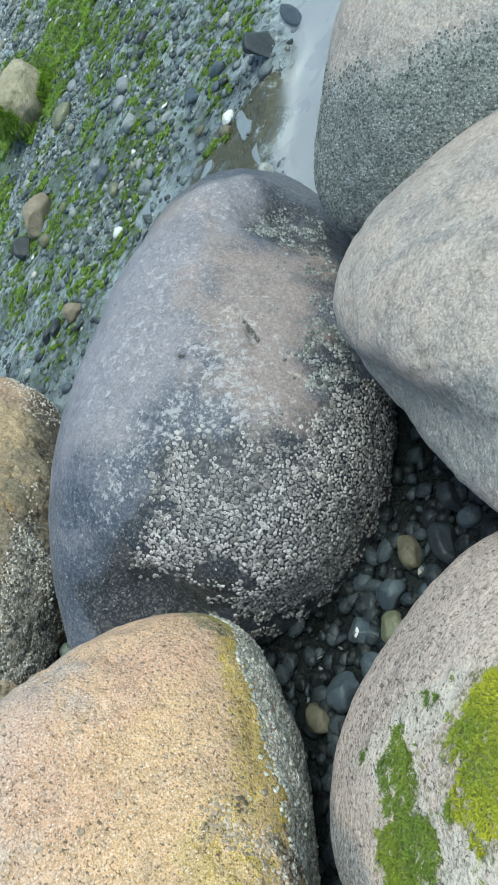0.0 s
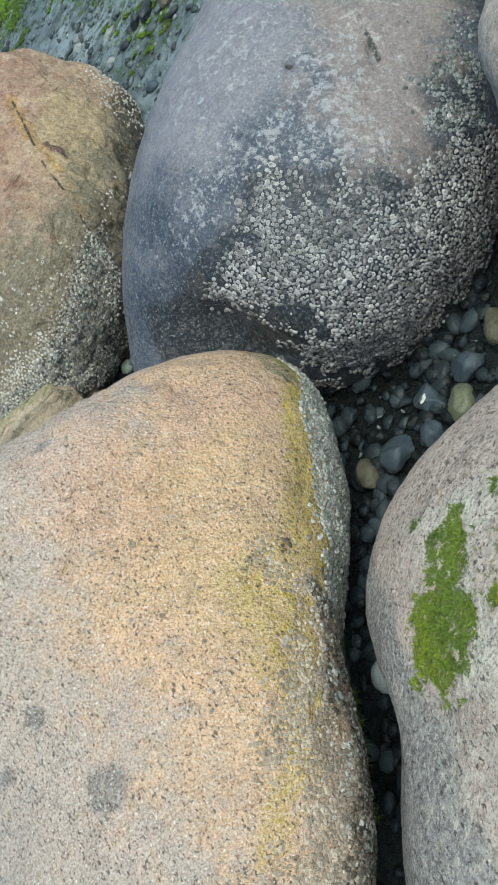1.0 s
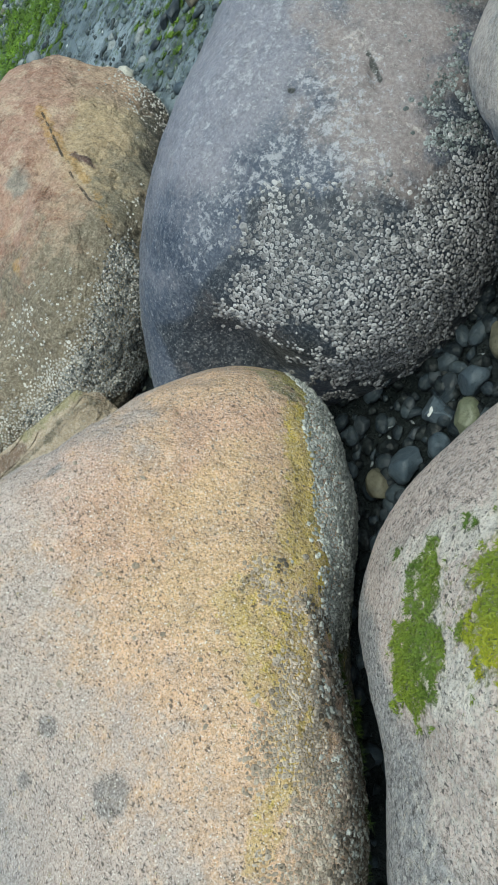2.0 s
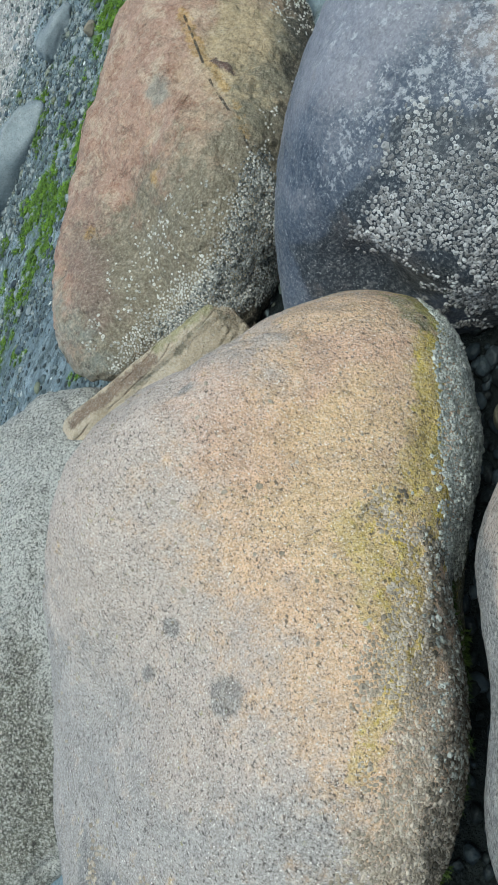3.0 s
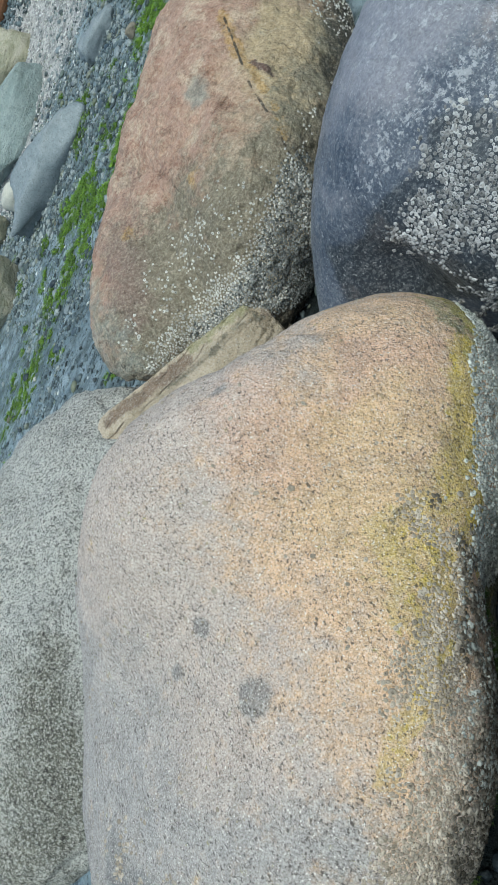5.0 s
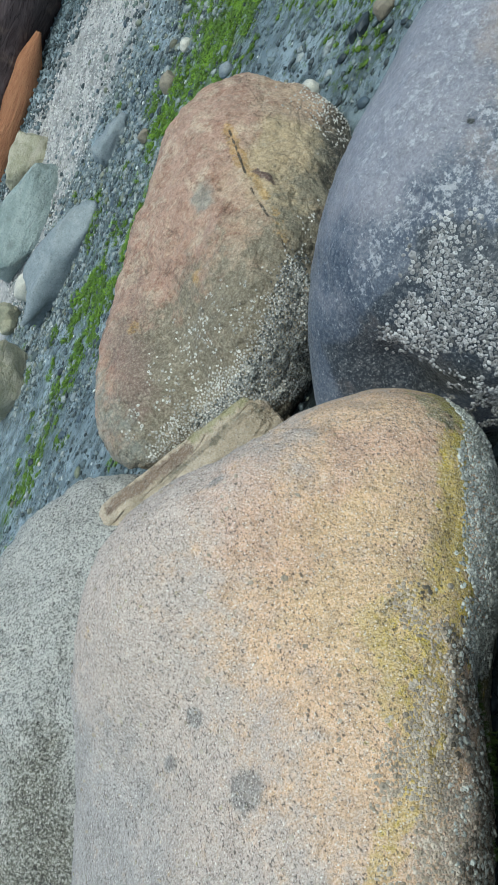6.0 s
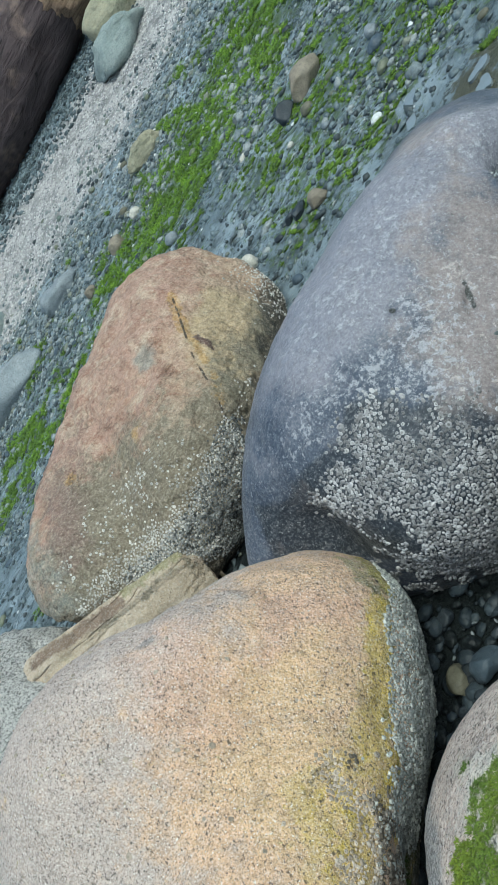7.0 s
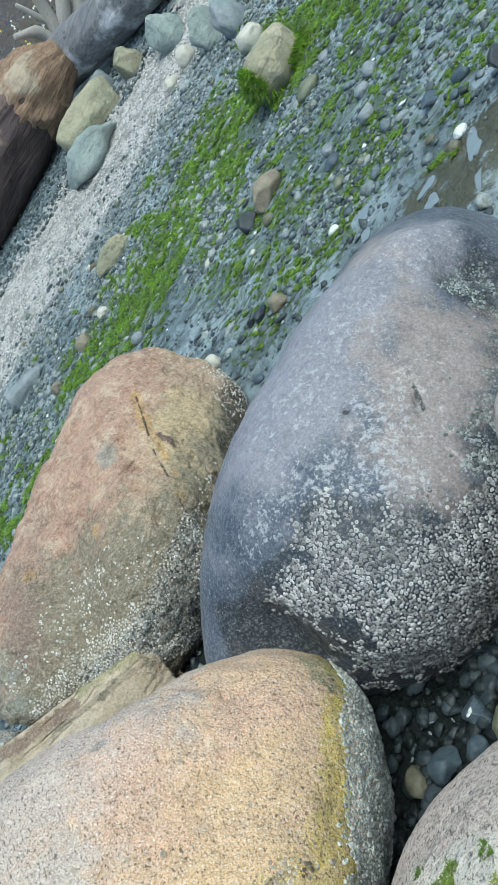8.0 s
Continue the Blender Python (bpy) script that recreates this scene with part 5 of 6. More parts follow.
# the wet pebbles in the gap between the boulders
GAP = "wet pebbles in the gap"
for mat, x, y, sx, sy, sz, a, lab in (
        ("tan_pebble", -0.053, 1.173, 0.088, 0.052, 0.06, 60, "wet tan oval pebble in the gap between boulders"),
        ("dark_pebble", -0.004, 1.103, 0.108, 0.072, 0.07, 65, "large wet dark blue pebble in the gap between boulders"),
        ("dark_pebble", 0.086, 1.144, 0.075, 0.062, 0.06, 60, "wet dark pebble in the gap between boulders"),
        ("dark_pebble", 0.043, 1.053, 0.082, 0.045, 0.05, 50, "narrow wet dark pebble in the gap between boulders"),
        ("blue_pebble", -0.142, 1.170, 0.080, 0.076, 0.065, 10, "squarish wet blue-grey pebble in the gap"),
        ("olive_pebble", -0.204, 1.114, 0.085, 0.056, 0.055, 45, "smooth olive-green oval pebble in the gap"),
        ("blue_pebble", -0.242, 1.185, 0.082, 0.072, 0.06, 70, "wet blue-grey pebble with white specks in the gap"),
        ("blue_pebble", -0.362, 1.152, 0.088, 0.074, 0.065, 15, "rounded blue-grey pebble in the gap"),
        ("tan_pebble", -0.442, 1.182, 0.080, 0.054, 0.06, 70, "grey-tan oval pebble beside the tan boulder")):
    stone(mat, x, y, (sx, sy, sz), lab, a, 0, "pebble", "pebble", GAP, 0.24, x * 50, level=4, sharp=0.42 if "blue" in mat or "dark" in mat else 0.22)
for mat, x, y, s in (("dark_pebble", -0.186, 1.216, 0.046), ("dark_pebble", -0.388, 1.321, 0.045), ("blue_pebble", -0.287, 1.128, 0.056), ("dark_pebble", -0.072, 1.097, 0.052), ("pale_pebble", -0.074, 1.134, 0.022),
                     ("olive_pebble", -0.014, 1.036, 0.042), ("dark_pebble", -0.313, 1.207, 0.034), ("dark_pebble", -0.419, 1.115, 0.042), ("dark_pebble", -0.20, 1.26, 0.04), ("blue_pebble", -0.11, 1.10, 0.036),
                     ("dark_pebble", 0.03, 1.18, 0.044), ("dark_pebble", -0.01, 1.21, 0.036), ("dark_pebble", 0.13, 1.10, 0.05), ("dark_pebble", -0.28, 1.27, 0.036), ("blue_pebble", -0.50, 1.08, 0.04), ("dark_pebble", -0.47, 1.12, 0.034)):
    stone(mat, x, y, (s * 1.1, s * 0.9, s * 0.75), "small wet dark pebble among others in the gap", s * 900, 0, "pebble", "pebble", GAP, 0.26, x * 40, level=3, sharp=0.3)
stone("grey_rock", -0.585, 0.752, (0.062, 0.05, 0.05), "pale grey pebble wedged between two boulders", 30, 0, "pebble", "pebble", GAP, 0.3, 3.3, z=-0.03)
stone("shell", -0.60, 0.735, (0.035, 0.02, 0.010), "white broken shell in the gap", 60, 20, "shell", "shell", GAP, 0.2, 4.3, z=-0.05, level=3)


def heap(name, xs, ys, radii, material, label, level=2, flatness=0.62, bury=0.25):
    """Many small stones that lie on the ground, joined."""
    unit, faces = BALLS[level]
    k = len(xs)
    size = radii[:, None] * np.stack([rng.uniform(0.85, 1.35, k), rng.uniform(0.7, 1.05, k), rng.uniform(0.8, 1.15, k) * flatness], -1)
    lump = 1 + rng.normal(0, (0.27, 0.2, 0.05)[level - 1], (k, len(unit)))
    v = unit[None] * lump[..., None] * size[:, None]
    v = np.einsum("nij,nkj->nki", spin(k), v)
    z = ground_at(xs, ys) + size[:, 2] * (1 - 2 * bury)
    v = v + np.stack([xs, ys, z], -1)[:, None]
    vv, ff = joined(v, faces, len(unit))
    return tagged(new(name, fast_mesh(name, vv, ff, M[material])), label, "pebbles", kind="stuff")


k = 1500
xs, ys = rng.uniform(-0.95, 0.35, k), rng.uniform(0.45, 1.5, k)
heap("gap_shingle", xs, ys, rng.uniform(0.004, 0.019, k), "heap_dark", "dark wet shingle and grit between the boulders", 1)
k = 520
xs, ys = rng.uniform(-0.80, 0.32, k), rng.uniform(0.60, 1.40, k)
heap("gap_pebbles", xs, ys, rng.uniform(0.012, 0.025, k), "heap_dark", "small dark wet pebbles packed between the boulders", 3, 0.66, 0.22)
for x, y, a in ((-0.33, 1.24, 20), (-0.36, 1.25, 80), (-0.345, 1.27, 140), (-0.39, 1.23, 55), (-0.40, 1.19, 10), (-0.30, 1.23, 100), (-0.43, 1.24, 30), (-0.07, 1.13, 65), (-0.10, 1.20, 120), (-0.52, 0.98, 15), (-0.56, 0.90, 70), (-0.60, 0.84, 35)):
    stone("grey_rock", x, y, (0.017, 0.009, 0.004), "thin greyish shell shard among wet pebbles", a, a / 3, "shell", "shell", GAP, -2.2, x * 70, 0.5, 3)
stone("shell", -0.245, 1.180, (0.026, 0.013, 0.005), "white shell shard lying on a blue-grey pebble", 30, 8, "shell", "shell", GAP, 0.0, 6.3, 0.5, 3, z=float(ground_at(-0.242, 1.185)[0]) + 0.038)


# the beach stones that stand out
for args in (
        ("pale_pebble", -0.25, 3.50, (0.075, 0.10, 0.09), "pale cream pebble behind the red boulder", 20),
        ("brown_rock", 0.57, 4.43, (0.30, 0.17, 0.16), "long brown stone lying on wet mud", 35),
        ("dark_pebble", 0.37, 4.44, (0.15, 0.14, 0.12), "dark green rounded stone on wet mud", 10),
        ("tan_pebble", 0.44, 4.16, (0.08, 0.07, 0.06), "small tan stone beside a larger one", 0),
        ("shell", 0.52, 3.22, (0.055, 0.045, 0.04), "white pebble on wet mud", 0),
        ("ochre_rock", -0.45, 7.27, (0.44, 0.13, 0.20), "flat tan slab standing in the shingle", 12),
        ("tan_pebble", -0.70, 7.75, (0.09, 0.09, 0.07), "small tan stone in the shingle", 0),
        ("pale_pebble", -0.83, 6.60, (0.11, 0.09, 0.09), "pale cream stone in green weed", 30),
        ("brown_rock", -1.12, 6.56, (0.19, 0.13, 0.13), "pale brown rough stone in the shingle", 20),
        ("tan_pebble", -0.93, 6.95, (0.09, 0.08, 0.07), "small tan stone in the shingle", 10),
        ("grey_rock", -0.61, 5.12, (0.10, 0.09, 0.08), "grey stone in green weed", 0),
        ("grey_rock", 1.04, 3.68, (0.085, 0.085, 0.07), "rounded grey stone on wet mud", 0),
        ("shell", 1.00, 2.74, (0.065, 0.055, 0.04), "rough white oyster shell on silt", 20),
        ("tan_pebble", 0.94, 2.70, (0.07, 0.05, 0.04), "tan stone beside a white shell", 70),
        ("pale_pebble", 1.67, 7.31, (0.27, 0.24, 0.22), "round white stone among weed", 0),
        ("pale_pebble", 1.43, 8.76, (0.23, 0.20, 0.20), "pale round stone on the gravel", 10),
        ("pale_pebble", 1.14, 8.76, (0.22, 0.15, 0.14), "pale oblong stone on the gravel", 50),
        ("grey_rock", -1.92, 7.36, (0.46, 0.20, 0.18), "flat grey stone in the shingle", 10),
        ("brown_rock", -1.56, 6.53, (0.12, 0.10, 0.09), "small rusty stone in the shingle", 0),
        ("olive_pebble", 1.23, 5.04, (0.20, 0.16, 0.09), "flat greenish stone on wet mud", 30),
        ("brown_rock", 0.15, 3.24, (0.10, 0.08, 0.08), "brown stone on wet mud", 20),
        ("dark_pebble", 0.06, 3.34, (0.12, 0.05, 0.06), "dark flat stone on wet mud", 40),
        ("dark_pebble", 0.02, 3.40, (0.08, 0.05, 0.05), "dark flat stone on wet mud", 10),
        ("blue_pebble", 1.11, 3.12, (0.11, 0.08, 0.07), "dark blue angular stone on wet mud", 20),
        ("dark_pebble", 1.25, 2.66, (0.22, 0.13, 0.13), "dark grey angular rock at the pool's edge", 60),
        # added shape, stands in for the thin dark line of the water's edge
        ("dark_pebble", 1.43, 2.72, (0.30, 0.06, 0.07), "narrow dark stone shape added for the pool's dark edge line", 62),
        ("blue_pebble", 0.80, 3.75, (0.10, 0.07, 0.06), "blue-grey stone on wet mud", 15),
        ("grey_rock", 0.86, 3.95, (0.09, 0.07, 0.06), "grey stone on wet mud", 75),
        ("olive_pebble", 0.72, 3.52, (0.09, 0.06, 0.05), "greenish stone on wet mud", 40),
        ("grey_rock", 1.30, 4.1, (0.14, 0.08, 0.07), "grey oblong stone on wet mud", 60),
        ("grey_rock", 1.18, 4.0, (0.10, 0.08, 0.06), "grey flat stone on wet mud", 20),
        ("grey_rock", -3.12, 6.98, (1.45, 0.36, 0.42), "large smooth long grey stone on the shingle", 2),
        ("teal_rock", -3.62, 8.72, (1.5, 0.8, 0.75), "broad flat pale blue-grey rock on the gravel", 14),
        ("pale_pebble", -3.80, 7.75, (0.36, 0.24, 0.24), "pale stone beside a large grey one", 0),
        ("cream_rock", -4.45, 6.75, (1.0, 0.6, 0.55), "pale beige rounded rock on the shingle", 0),
        ("ochre_rock", -4.30, 7.85, (0.36, 0.32, 0.32), "yellow-brown rock beside a long grey stone", 0),
        ("cream_rock", -3.27, 9.65, (0.7, 0.5, 0.5), "pale yellowish rock behind a broad grey one", 0),
        ("grey_rock", -2.05, 7.40, (0.34, 0.22, 0.2), "grey stone in the shingle", 40),
        ("ochre_rock", 0.42, 10.40, (0.96, 0.60, 0.62), "ochre rounded rock in front of the drift log", 12),
        ("teal_rock", 0.10, 9.84, (1.0, 0.80, 0.44), "pale blue-green layered rock half buried in the gravel berm", 8),
        ("ochre_rock", 1.20, 10.40, (0.34, 0.38, 0.48), "yellowish rock on the berm", 0),
        ("teal_rock", 1.62, 9.60, (0.42, 0.38, 0.52), "pale blue-green rock on the berm", 40),
        ("teal_rock", 1.72, 8.43, (0.42, 0.24, 0.50), "tall pale blue rock on the berm", 30),
        ("grey_rock", 1.84, 8.05, (0.42, 0.24, 0.44), "pale blue upright slab beside another on the berm", 50),
        ("grey_rock", 0.74, 10.95, (0.7, 0.45, 0.4), "dark grey rock below the drift logs", 70)):
    mat, x, y, size, lab, a = args
    big = max(size) > 0.3
    stone(mat, x, y, size, lab, a, 0, "rock" if big else "stone", "rock" if big else "stone", "rocks on the berm" if y > 8 else "stones on the beach", 0.28 if not big else 0.36 if y > 8 else 0.2, x * 7 + y, 0.3 if max(size) > 0.9 else 0.28 if mat in ("ochre_rock", "brown_rock", "teal_rock") else 0.75 if "angular" in lab else 0.42 if mat == "dark_pebble" else 0.15)

mossy = stone("cream_rock", 1.36, 5.85, (0.66, 0.36, 0.36), "tan rock half hidden under long green weed", 55, 0, "rock", "rock", "stones on the beach", 0.2, 5.5)
mq = np.array([(mossy.matrix_world @ w.co)[:] for w in mossy.data.vertices])
mp, mn = surface_points(mq, BALLS[4][1], 6000)
ok = (mp[:, 2] > -0.02) & ((mp[:, 2] < 0.10) | (mp[:, 0] < 1.20)) & (mn[:, 2] > -0.3)
vv, ff = tufts(mp[ok][:1300], mn[ok][:1300] + np.array([-0.2, -0.4, -0.5]), 0.02, 0.07, 0.0026, 0.8)
vv = (vv - np.array(mossy.matrix_world.translation)) @ np.array(mossy.matrix_world.to_3x3())
part("weed", fast_mesh("weed", vv, ff, M["sea_grass"]), None, mossy, "long bright green weed", "stuff")

# shingle: loose stones that can be told apart, then the rest in heaps
k = 230
xs, ys = rng.uniform(-4.2, 2.6, 4000), rng.uniform(2.3, 8.6, 4000)
want = (silt_zone(xs, ys) < 0.2) & (pool_depth(xs, ys) < 0.3)
want = want & (rng.random(4000) < 0.22 + 0.5 * step(ys, 5.6, 7.4) * step(-xs, -1.2, 0.6) + 0.2 * step(xs, 0.3, 1.2))
xs, ys = xs[want][:k], ys[want][:k]
small = [(fast_mesh("stone", BALLS[3][0] * (1 + 0.1 * fields(BALLS[3][0], 1.2, s, 2))[:, None], BALLS[3][1], M[m])) for s, m in enumerate(("grey_rock", "dark_pebble", "blue_pebble", "olive_pebble", "grey_rock", "tan_pebble", "pale_pebble"))]
TELL = ("grey", "dark wet", "blue-grey", "greenish", "grey", "tan", "pale")
for x, y in zip(xs, ys):
    s, c = rng.uniform(0.014, 0.040), int(rng.choice(7, p=[0.17, 0.30, 0.22, 0.13, 0.09, 0.06, 0.03]))
    ob = new("stone", small[c])
    ob.matrix_world = pose(x, y, float(ground_at(x, y)[0]) + s * 0.18, rng.normal(0, 8), rng.normal(0, 8), rng.uniform(0, 360)) @ Matrix.Diagonal((s * rng.uniform(0.9, 1.4), s * rng.uniform(0.7, 1.0), s * 0.65, 1))
    tagged(ob, TELL[c] + " loose stone on the wet beach", "stone", "loose beach stones")


def scatter(count, chance, x0, x1, y0, y1):
    x, y = rng.uniform(x0, x1, count * 6), rng.uniform(y0, y1, count * 6)
    ok = rng.random(len(x)) < chance(x, y)
    return x[ok][:count], y[ok][:count]


def pebbly(x, y):
    dry = 1 - pool_depth(x, y)
    patch = np.array([noise.noise(Vector((a * 1.3, b * 1.3, 3.0))) for a, b in zip(x, y)])
    return np.clip((0.30 + 0.7 * step(y, 5.8, 7.6) + 1.3 * patch - 0.25 * green_zone(x, y)) * dry * (1 - 0.95 * silt_zone(x, y)), 0, 1) * (1 - 0.8 * gravel_zone(x, y))


xs, ys = scatter(5200, lambda x, y: pebbly(x, y) * (0.42 + 0.58 * step(y - 0.8 * np.clip(x, 0, 2), 4.6, 6.4)), -4.4, 3.0, 2.0, 9.2)
heap("shingle", xs, ys, 0.010 + 0.034 * rng.beta(1.1, 3.0, len(xs)), "heap_beach", "wet grey shingle strewn over the mud", bury=0.34)
xs, ys = scatter(17000, pebbly, -4.4, 3.0, 2.0, 9.2)
heap("fine_shingle", xs, ys, rng.uniform(0.004, 0.013, len(xs)), "heap_beach", "fine wet grit strewn over the mud", 1)
xs, ys = scatter(10500, lambda x, y: gravel_zone(x, y) * 0.9, -4.4, 3.0, 7.4, 11.8)
heap("gravel", xs, ys, rng.uniform(0.005, 0.017, len(xs)), "heap_gravel", "pale dry gravel on the berm", 1)
xs, ys = scatter(3000, lambda x, y: 0.5 * (1 - pool_depth(x, y)) * (np.hypot((x + 0.35) * 0.9, (y - 0.9) * 1.5) > 1.4), -4.4, 3.2, -1.6, 2.3)
heap("near_shingle", xs, ys, rng.uniform(0.006, 0.024, len(xs)), "heap_beach", "wet grey shingle round the boulders", 1)
xs, ys = scatter(320, lambda x, y: 0.3 + 0.5 * step(y, 5.5, 7.5), -4.0, 2.4, 2.5, 9.0)
heap("shells", xs, ys, rng.uniform(0.005, 0.018, len(xs)), "shell", "scattered white shells and shell fragments", 2, 0.4, 0.1)


M["heap_mud"] = heap_stone("heap_mud", [(0.05, 0.068, 0.075), (0.09, 0.118, 0.13), (0.15, 0.19, 0.205), (0.035, 0.046, 0.05), (0.20, 0.24, 0.265)], 0.5)
xs, ys = scatter(9000, lambda x, y: np.clip(pebbly(x, y) * 0.8 + 0.25 + 0.5 * step(x, 0.2, 1.2) * step(6.0 - y, 0, 1), 0, 1) * (1 - pool_depth(x, y)) * (1 - silt_zone(x, y)), -3.4, 2.8, 2.2, 7.4)
heap("mud_clods", xs, ys, 0.006 + 0.026 * rng.beta(1.1, 2.8, len(xs)), "heap_mud", "dark lumps of wet mud and grit on the beach", 1, 0.6, 0.36)


xs, ys = scatter(2200, lambda x, y: 0.6 + 0 * x, -4.4, 2.0, 10.0, 11.4)
heap("dark_shingle", xs, ys, rng.uniform(0.010, 0.034, len(xs)), "heap_mud", "dark wet shingle at the foot of the log", 1, 0.7)


def weedy(x, y):
    patch = np.array([noise.fractal(Vector((a * 2.6, b * 2.6, 9.0)), 1.0, 2.0, 3) for a, b in zip(x, y)])
    return np.clip(3.7 * green_zone(x, y) + 3.2 * patch - 1.70, 0, 1) * (pool_depth(x, y) < 0.03)


# the weed grows in cushions: mounds under it, then blades
cx, cy = scatter(6400, weedy, -4.2, 3.0, 2.4, 8.0)
reach = 0.012 + 0.042 * rng.beta(1.1, 3.0, len(cx)) * (0.5 + 0.5 * step(cy, 4.6, 5.8))
heap("weed_cushions", cx, cy, reach * 0.85, "weed_mound", "low cushions of bright green algae on the mud", 2, 0.36, 0.34)
per = (2 + 190 * reach).astype(int)
spot = np.repeat(np.arange(len(cx)), per)
xs = cx[spot] + rng.normal(0, 0.62, len(spot)) * reach[spot]
ys = cy[spot] + rng.normal(0, 0.62, len(spot)) * reach[spot]
rise = 0.30 * reach[spot] * np.exp(-((xs - cx[spot]) ** 2 + (ys - cy[spot]) ** 2) / (0.9 * reach[spot]) ** 2)
pts = np.stack([xs, ys, ground_at(xs, ys) + 0.003 + rise], -1)
pts = pts[np.argsort(pts[:, 1])]
up = np.tile((0.0, -0.15, 1.0), (len(pts), 1))
first = int((pts[:, 1] < 5.2).sum())
clump = pts[:first].repeat(3, 0) + np.stack([rng.normal(0, 0.007, first * 3), rng.normal(0, 0.007, first * 3), np.zeros(first * 3)], -1)
va, fa = tufts(clump, up[:first].repeat(3, 0), 0.002, 0.0075, 0.0012, 1.6, 3)
vb, fb = tufts(pts[first:], up[first:], 0.008, 0.024, 0.0016, 1.3, 6)
vv, ff = np.concatenate([va, vb]), np.concatenate([fa, fb + len(va)])
tagged(new("sea_lettuce", fast_mesh("sea_lettuce", vv, ff, M["sea_grass"])), "bright green algae in patches on the wet mud", "algae", kind="stuff")


# ---------------------------------------------------------------- drift logs and the bank
def trunk(points, radii, sides=40, rough_at=0.05, seed=0.0, rings=60):
    """A knotty trunk along points: verts and faces, with closed ends."""
    pts = np.array(points, float)
    t = np.linspace(0, len(pts) - 1, rings)
    c = np.stack([np.interp(t, np.arange(len(pts)), pts[:, k]) for k in range(3)], -1)
    r = np.interp(t, np.arange(len(pts)), radii)
    d = np.gradient(c, axis=0)
    d /= np.linalg.norm(d, axis=1)[:, None]
    up = np.array((0.0, 0.1, 1.0))
    x = np.cross(d, up)
    x /= np.linalg.norm(x, axis=1)[:, None]
    y = np.cross(x, d)
    a = np.arange(sides) * 2 * np.pi / sides
    ring = c[:, None] + r[:, None, None] * (np.cos(a)[None, :, None] * x[:, None] + np.sin(a)[None, :, None] * y[:, None])
    flat_ring = ring.reshape(-1, 3)
    away = (ring - c[:, None]).reshape(-1, 3)
    k = np.repeat(np.arange(rings), sides)
    bark = np.stack([np.cos(np.tile(a, rings)) * 3, np.sin(np.tile(a, rings)) * 3, k * 0.06], -1)
    flat_ring = flat_ring + away * (rough_at * fields(bark, 1.6, seed, 4) + rough_at * 0.7 * fields(flat_ring, 1.4, seed + 3, 2))[:, None]
    v = np.concatenate([flat_ring, c[:1], c[-1:]])
    f = [(i * sides + j, i * sides + (j + 1) % sides, (i + 1) * sides + (j + 1) % sides, (i + 1) * sides + j) for i in range(rings - 1) for j in range(sides)]
    ends = [(len(v) - 2, (j + 1) % sides, j) for j in range(sides)] + [(len(v) - 1, (rings - 1) * sides + j, (rings - 1) * sides + (j + 1) % sides) for j in range(sides)]
    return v, f, ends


def log(name, points, radii, mat, label, end_mat, seed, sides=48, rings=70):
    root = tagged(new(name), label, "driftwood log", "drift logs")
    root.location = points[len(points) // 2]
    off = np.array(root.location)
    v, f, ends = trunk(points, radii, sides, 0.07, seed, rings)
    part("trunk", mesh_of("trunk", v - off, f), M[mat], root)
    part("cut_end", mesh_of("cut_end", v - off, ends, smooth=False), M[end_mat], root, "bare wood end grain")
    return root


big_log = log("drift_log", [(-7.0, 11.75, 1.45), (-3.0, 11.65, 1.45), (-0.5, 11.60, 1.50), (0.42, 11.50, 1.52)], [0.66, 0.66, 0.62, 0.44], "dark_log", "huge dark weathered drift log lying along the berm", "bare_wood", 2.0)
off = np.array(big_log.location)
v, f, ends = trunk([(-0.15, 11.56, 1.505), (0.15, 11.53, 1.51), (0.50, 11.48, 1.48), (0.92, 11.40, 1.40)], [0.50, 0.53, 0.45, 0.20], 64, 0.13, 5.0, 44)
part("torn_end", mesh_of("torn_end", v - off, f + ends), M["bare_wood"], big_log, "torn end of bare tan wood")
log("drift_log", [(0.55, 11.9, 1.45), (1.5, 11.2, 1.20), (2.6, 10.4, 0.95), (4.6, 9.3, 0.72)], [0.33, 0.31, 0.29, 0.27], "grey_log", "grey drift log with a bleached top, leaning on the berm", "bare_wood", 4.0, 36)
stump = tagged(new("driftwood_root"), "bleached tangled driftwood roots behind the logs", "driftwood", "drift logs")
stump.location = (1.0, 12.0, 1.6)
for a, b, c, r in (((1.0, 12.0, 1.5), (0.95, 11.85, 1.85), (0.72, 11.7, 2.02), 0.07), ((1.05, 12.0, 1.5), (1.25, 11.9, 1.95), (1.35, 11.7, 2.25), 0.08), ((1.1, 12.0, 1.5), (1.5, 11.9, 1.8), (1.8, 11.8, 2.15), 0.09),
                   ((0.95, 12.0, 1.45), (1.15, 11.95, 1.7), (1.05, 11.8, 2.2), 0.05), ((1.2, 12.1, 1.4), (1.6, 12.0, 1.6), (2.2, 11.9, 1.9), 0.12)):
    v, f, ends = trunk([a, b, c], [r * 1.3, r, r * 0.55], 14, 0.12, r * 90, 16)
    part("root", mesh_of("root", v - np.array(stump.location), f + ends), M["bleached_wood"], stump)
splinter = tagged(new("wood_chunk"), "split orange-red wood chunk beside the dark log", "driftwood", "drift logs")
splinter.location = (-2.85, 11.0, 0.85)
v, f, ends = trunk([(-4.4, 10.92, 0.84), (-3.6, 10.95, 0.88), (-3.0, 11.0, 0.92), (-2.6, 11.02, 0.97), (-2.25, 11.05, 1.0)], [0.17, 0.17, 0.18, 0.13, 0.03], 14, 0.22, 6.0, 30)
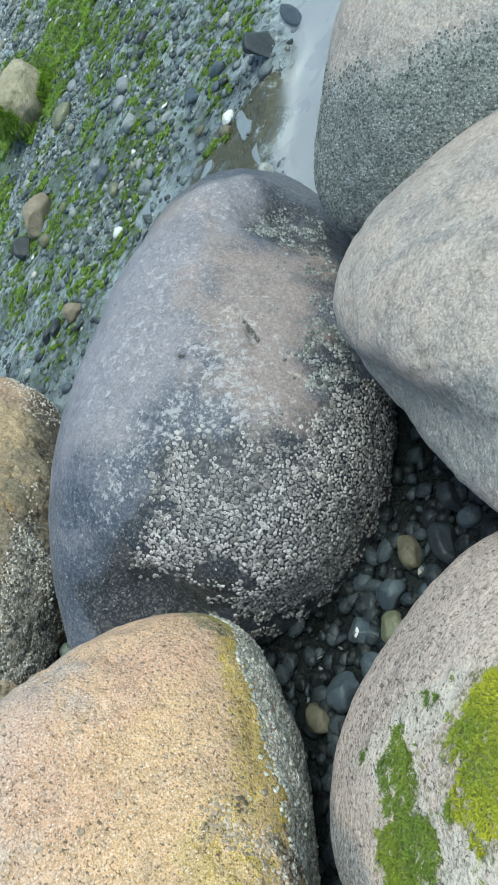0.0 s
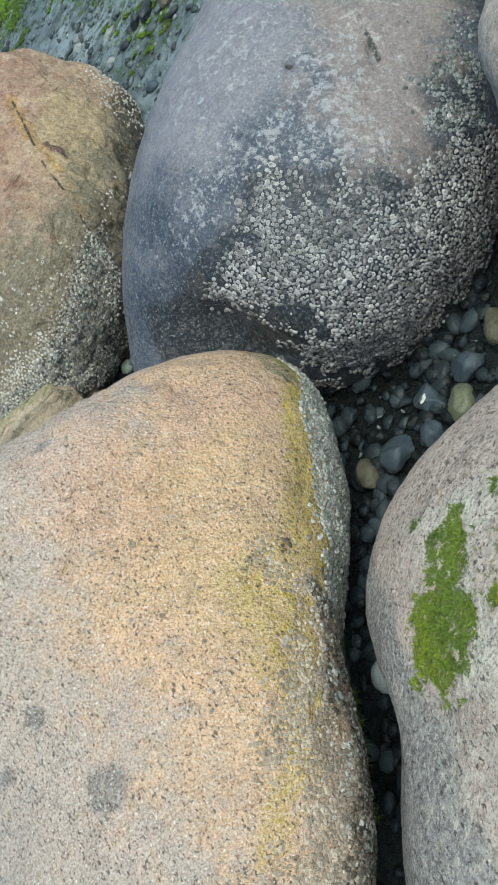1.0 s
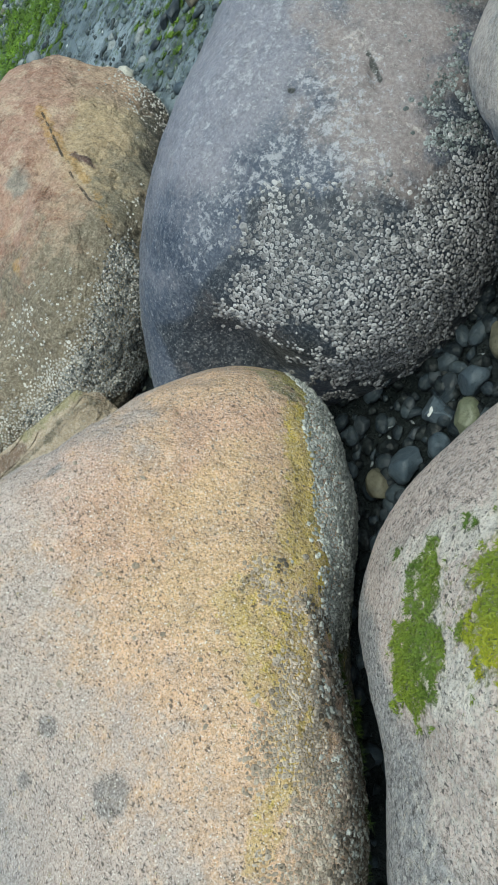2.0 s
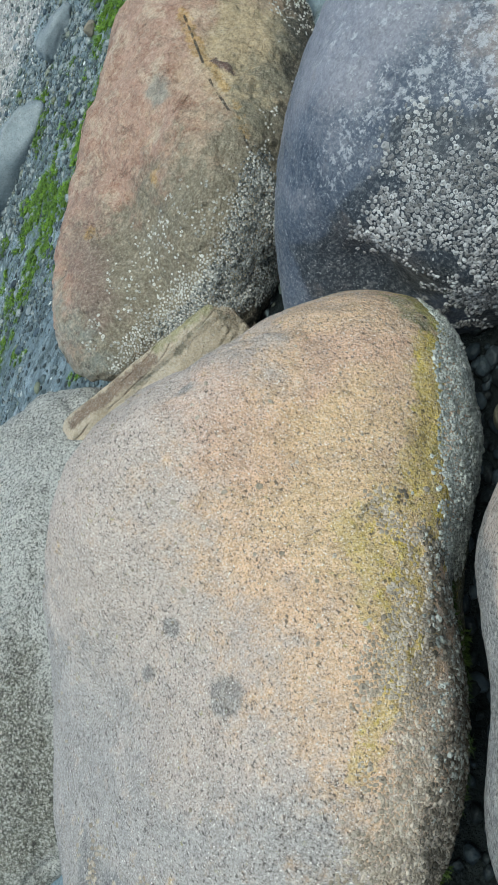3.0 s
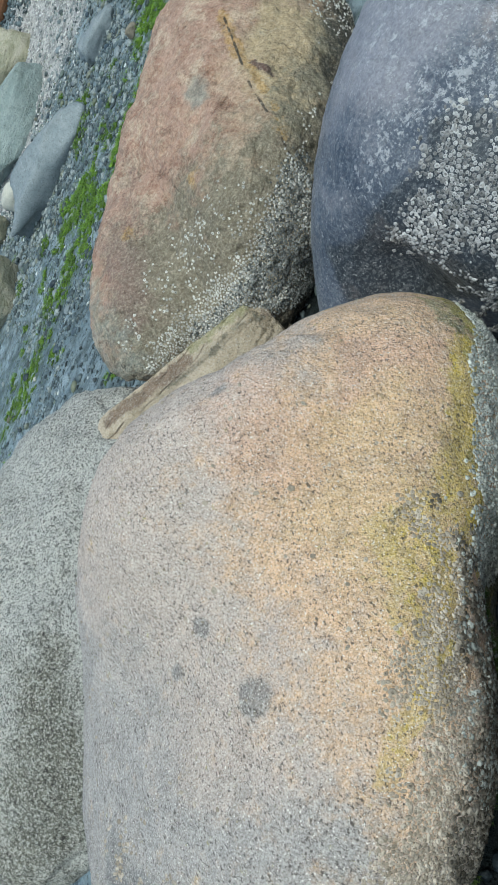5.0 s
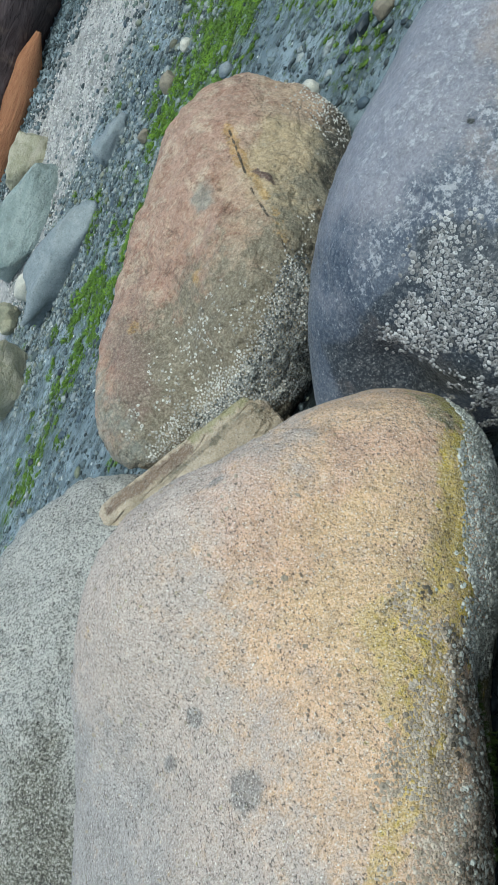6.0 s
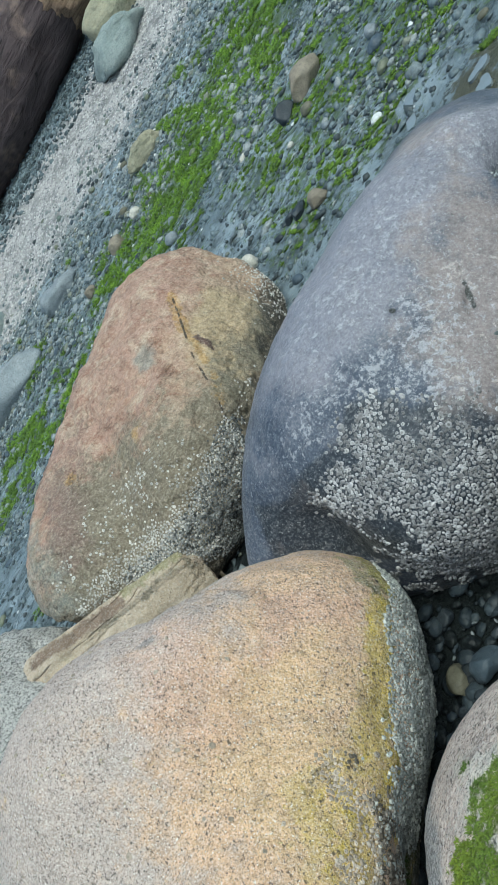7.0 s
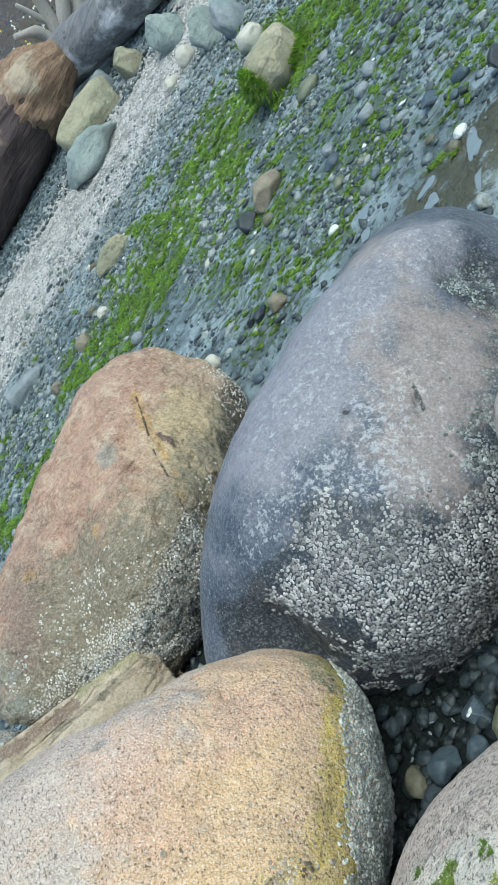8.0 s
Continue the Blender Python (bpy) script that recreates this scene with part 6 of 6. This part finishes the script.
part("split_wood", mesh_of("split_wood", v - np.array(splinter.location), f + ends), M["orange_wood"], splinter)


def plant(x, y, tall, count, label, petal):
    """A wild flower clump: stems, leaves and small flower heads."""
    root = tagged(new("wild_flower"), label, "plant", "flowers on the bank")
    z = float(ground_at(x, y)[0])
    root.location = (x, y, z)
    sv, sf, lv, lf, pv, pf = [], [], [], [], [], []
    for s in range(count):
        a, lean = rng.uniform(0, 6.28), rng.uniform(0.1, 0.5) * tall
        h = tall * rng.uniform(0.55, 1.0)
        foot, tip = np.array((rng.normal(0, 0.06), rng.normal(0, 0.06), 0)), np.array((math.cos(a) * lean, math.sin(a) * lean, h))
        o = len(sv)
        for t in (0, 0.5, 1):
            c = foot + (tip - foot) * t + np.array((0, 0, 0.1 * tall * t * (1 - t)))
            w = 0.005 * (1.2 - 0.7 * t)
            sv += [tuple(c + (w, 0, 0)), tuple(c + (-w / 2, w, 0)), tuple(c + (-w / 2, -w, 0))]
        for t in range(2):
            for q in range(3):
                sf.append((o + t * 3 + q, o + t * 3 + (q + 1) % 3, o + t * 3 + 3 + (q + 1) % 3, o + t * 3 + 3 + q))
        for m in range(7):
            c = foot + (tip - foot) * rng.uniform(0.1, 0.95)
            b = rng.normal(size=3)
            b /= np.linalg.norm(b)
            e = np.cross(b, rng.normal(size=3))
            e /= np.linalg.norm(e)
            k = len(lv)
            g = rng.uniform(0.03, 0.07)
            lv += [tuple(c), tuple(c + b * g * 0.5 + e * g * 0.25), tuple(c + b * g), tuple(c + b * g * 0.5 - e * g * 0.25)]
            lf.append((k, k + 1, k + 2, k + 3))
        k = len(pv)
        pv.append(tuple(tip + (0, 0, 0.012)))
        for q in range(8):
            rr = 0.018 if q % 2 else 0.009
            pv.append(tuple(tip + (rr * math.cos(q * 0.785), rr * 0.5 * math.sin(q * 0.785), rr * math.sin(q * 0.785))))
        pf += [(k, k + 1 + q, k + 1 + (q + 1) % 8) for q in range(8)]
    part("stems", mesh_of("stems", sv, sf), M["stem"], root, "thin stems", "stuff")
    part("leaves", mesh_of("leaves", lv, lf), M["leaf"], root, "small green leaves", "stuff")
    part("flowers", mesh_of("flowers", pv, pf), M[petal], root, "small flower heads", "stuff")


for x, y, tall, count, petal in ((0.75, 12.3, 1.15, 16, "petal"), (0.45, 12.5, 1.0, 14, "white_petal"), (0.95, 12.6, 1.1, 14, "white_petal"), (0.2, 12.4, 0.95, 12, "petal"), (1.3, 12.7, 0.9, 12, "white_petal")):
    plant(x, y, tall, count, ("yellow" if petal == "petal" else "white") + " wild flowers growing behind the drift log", petal)
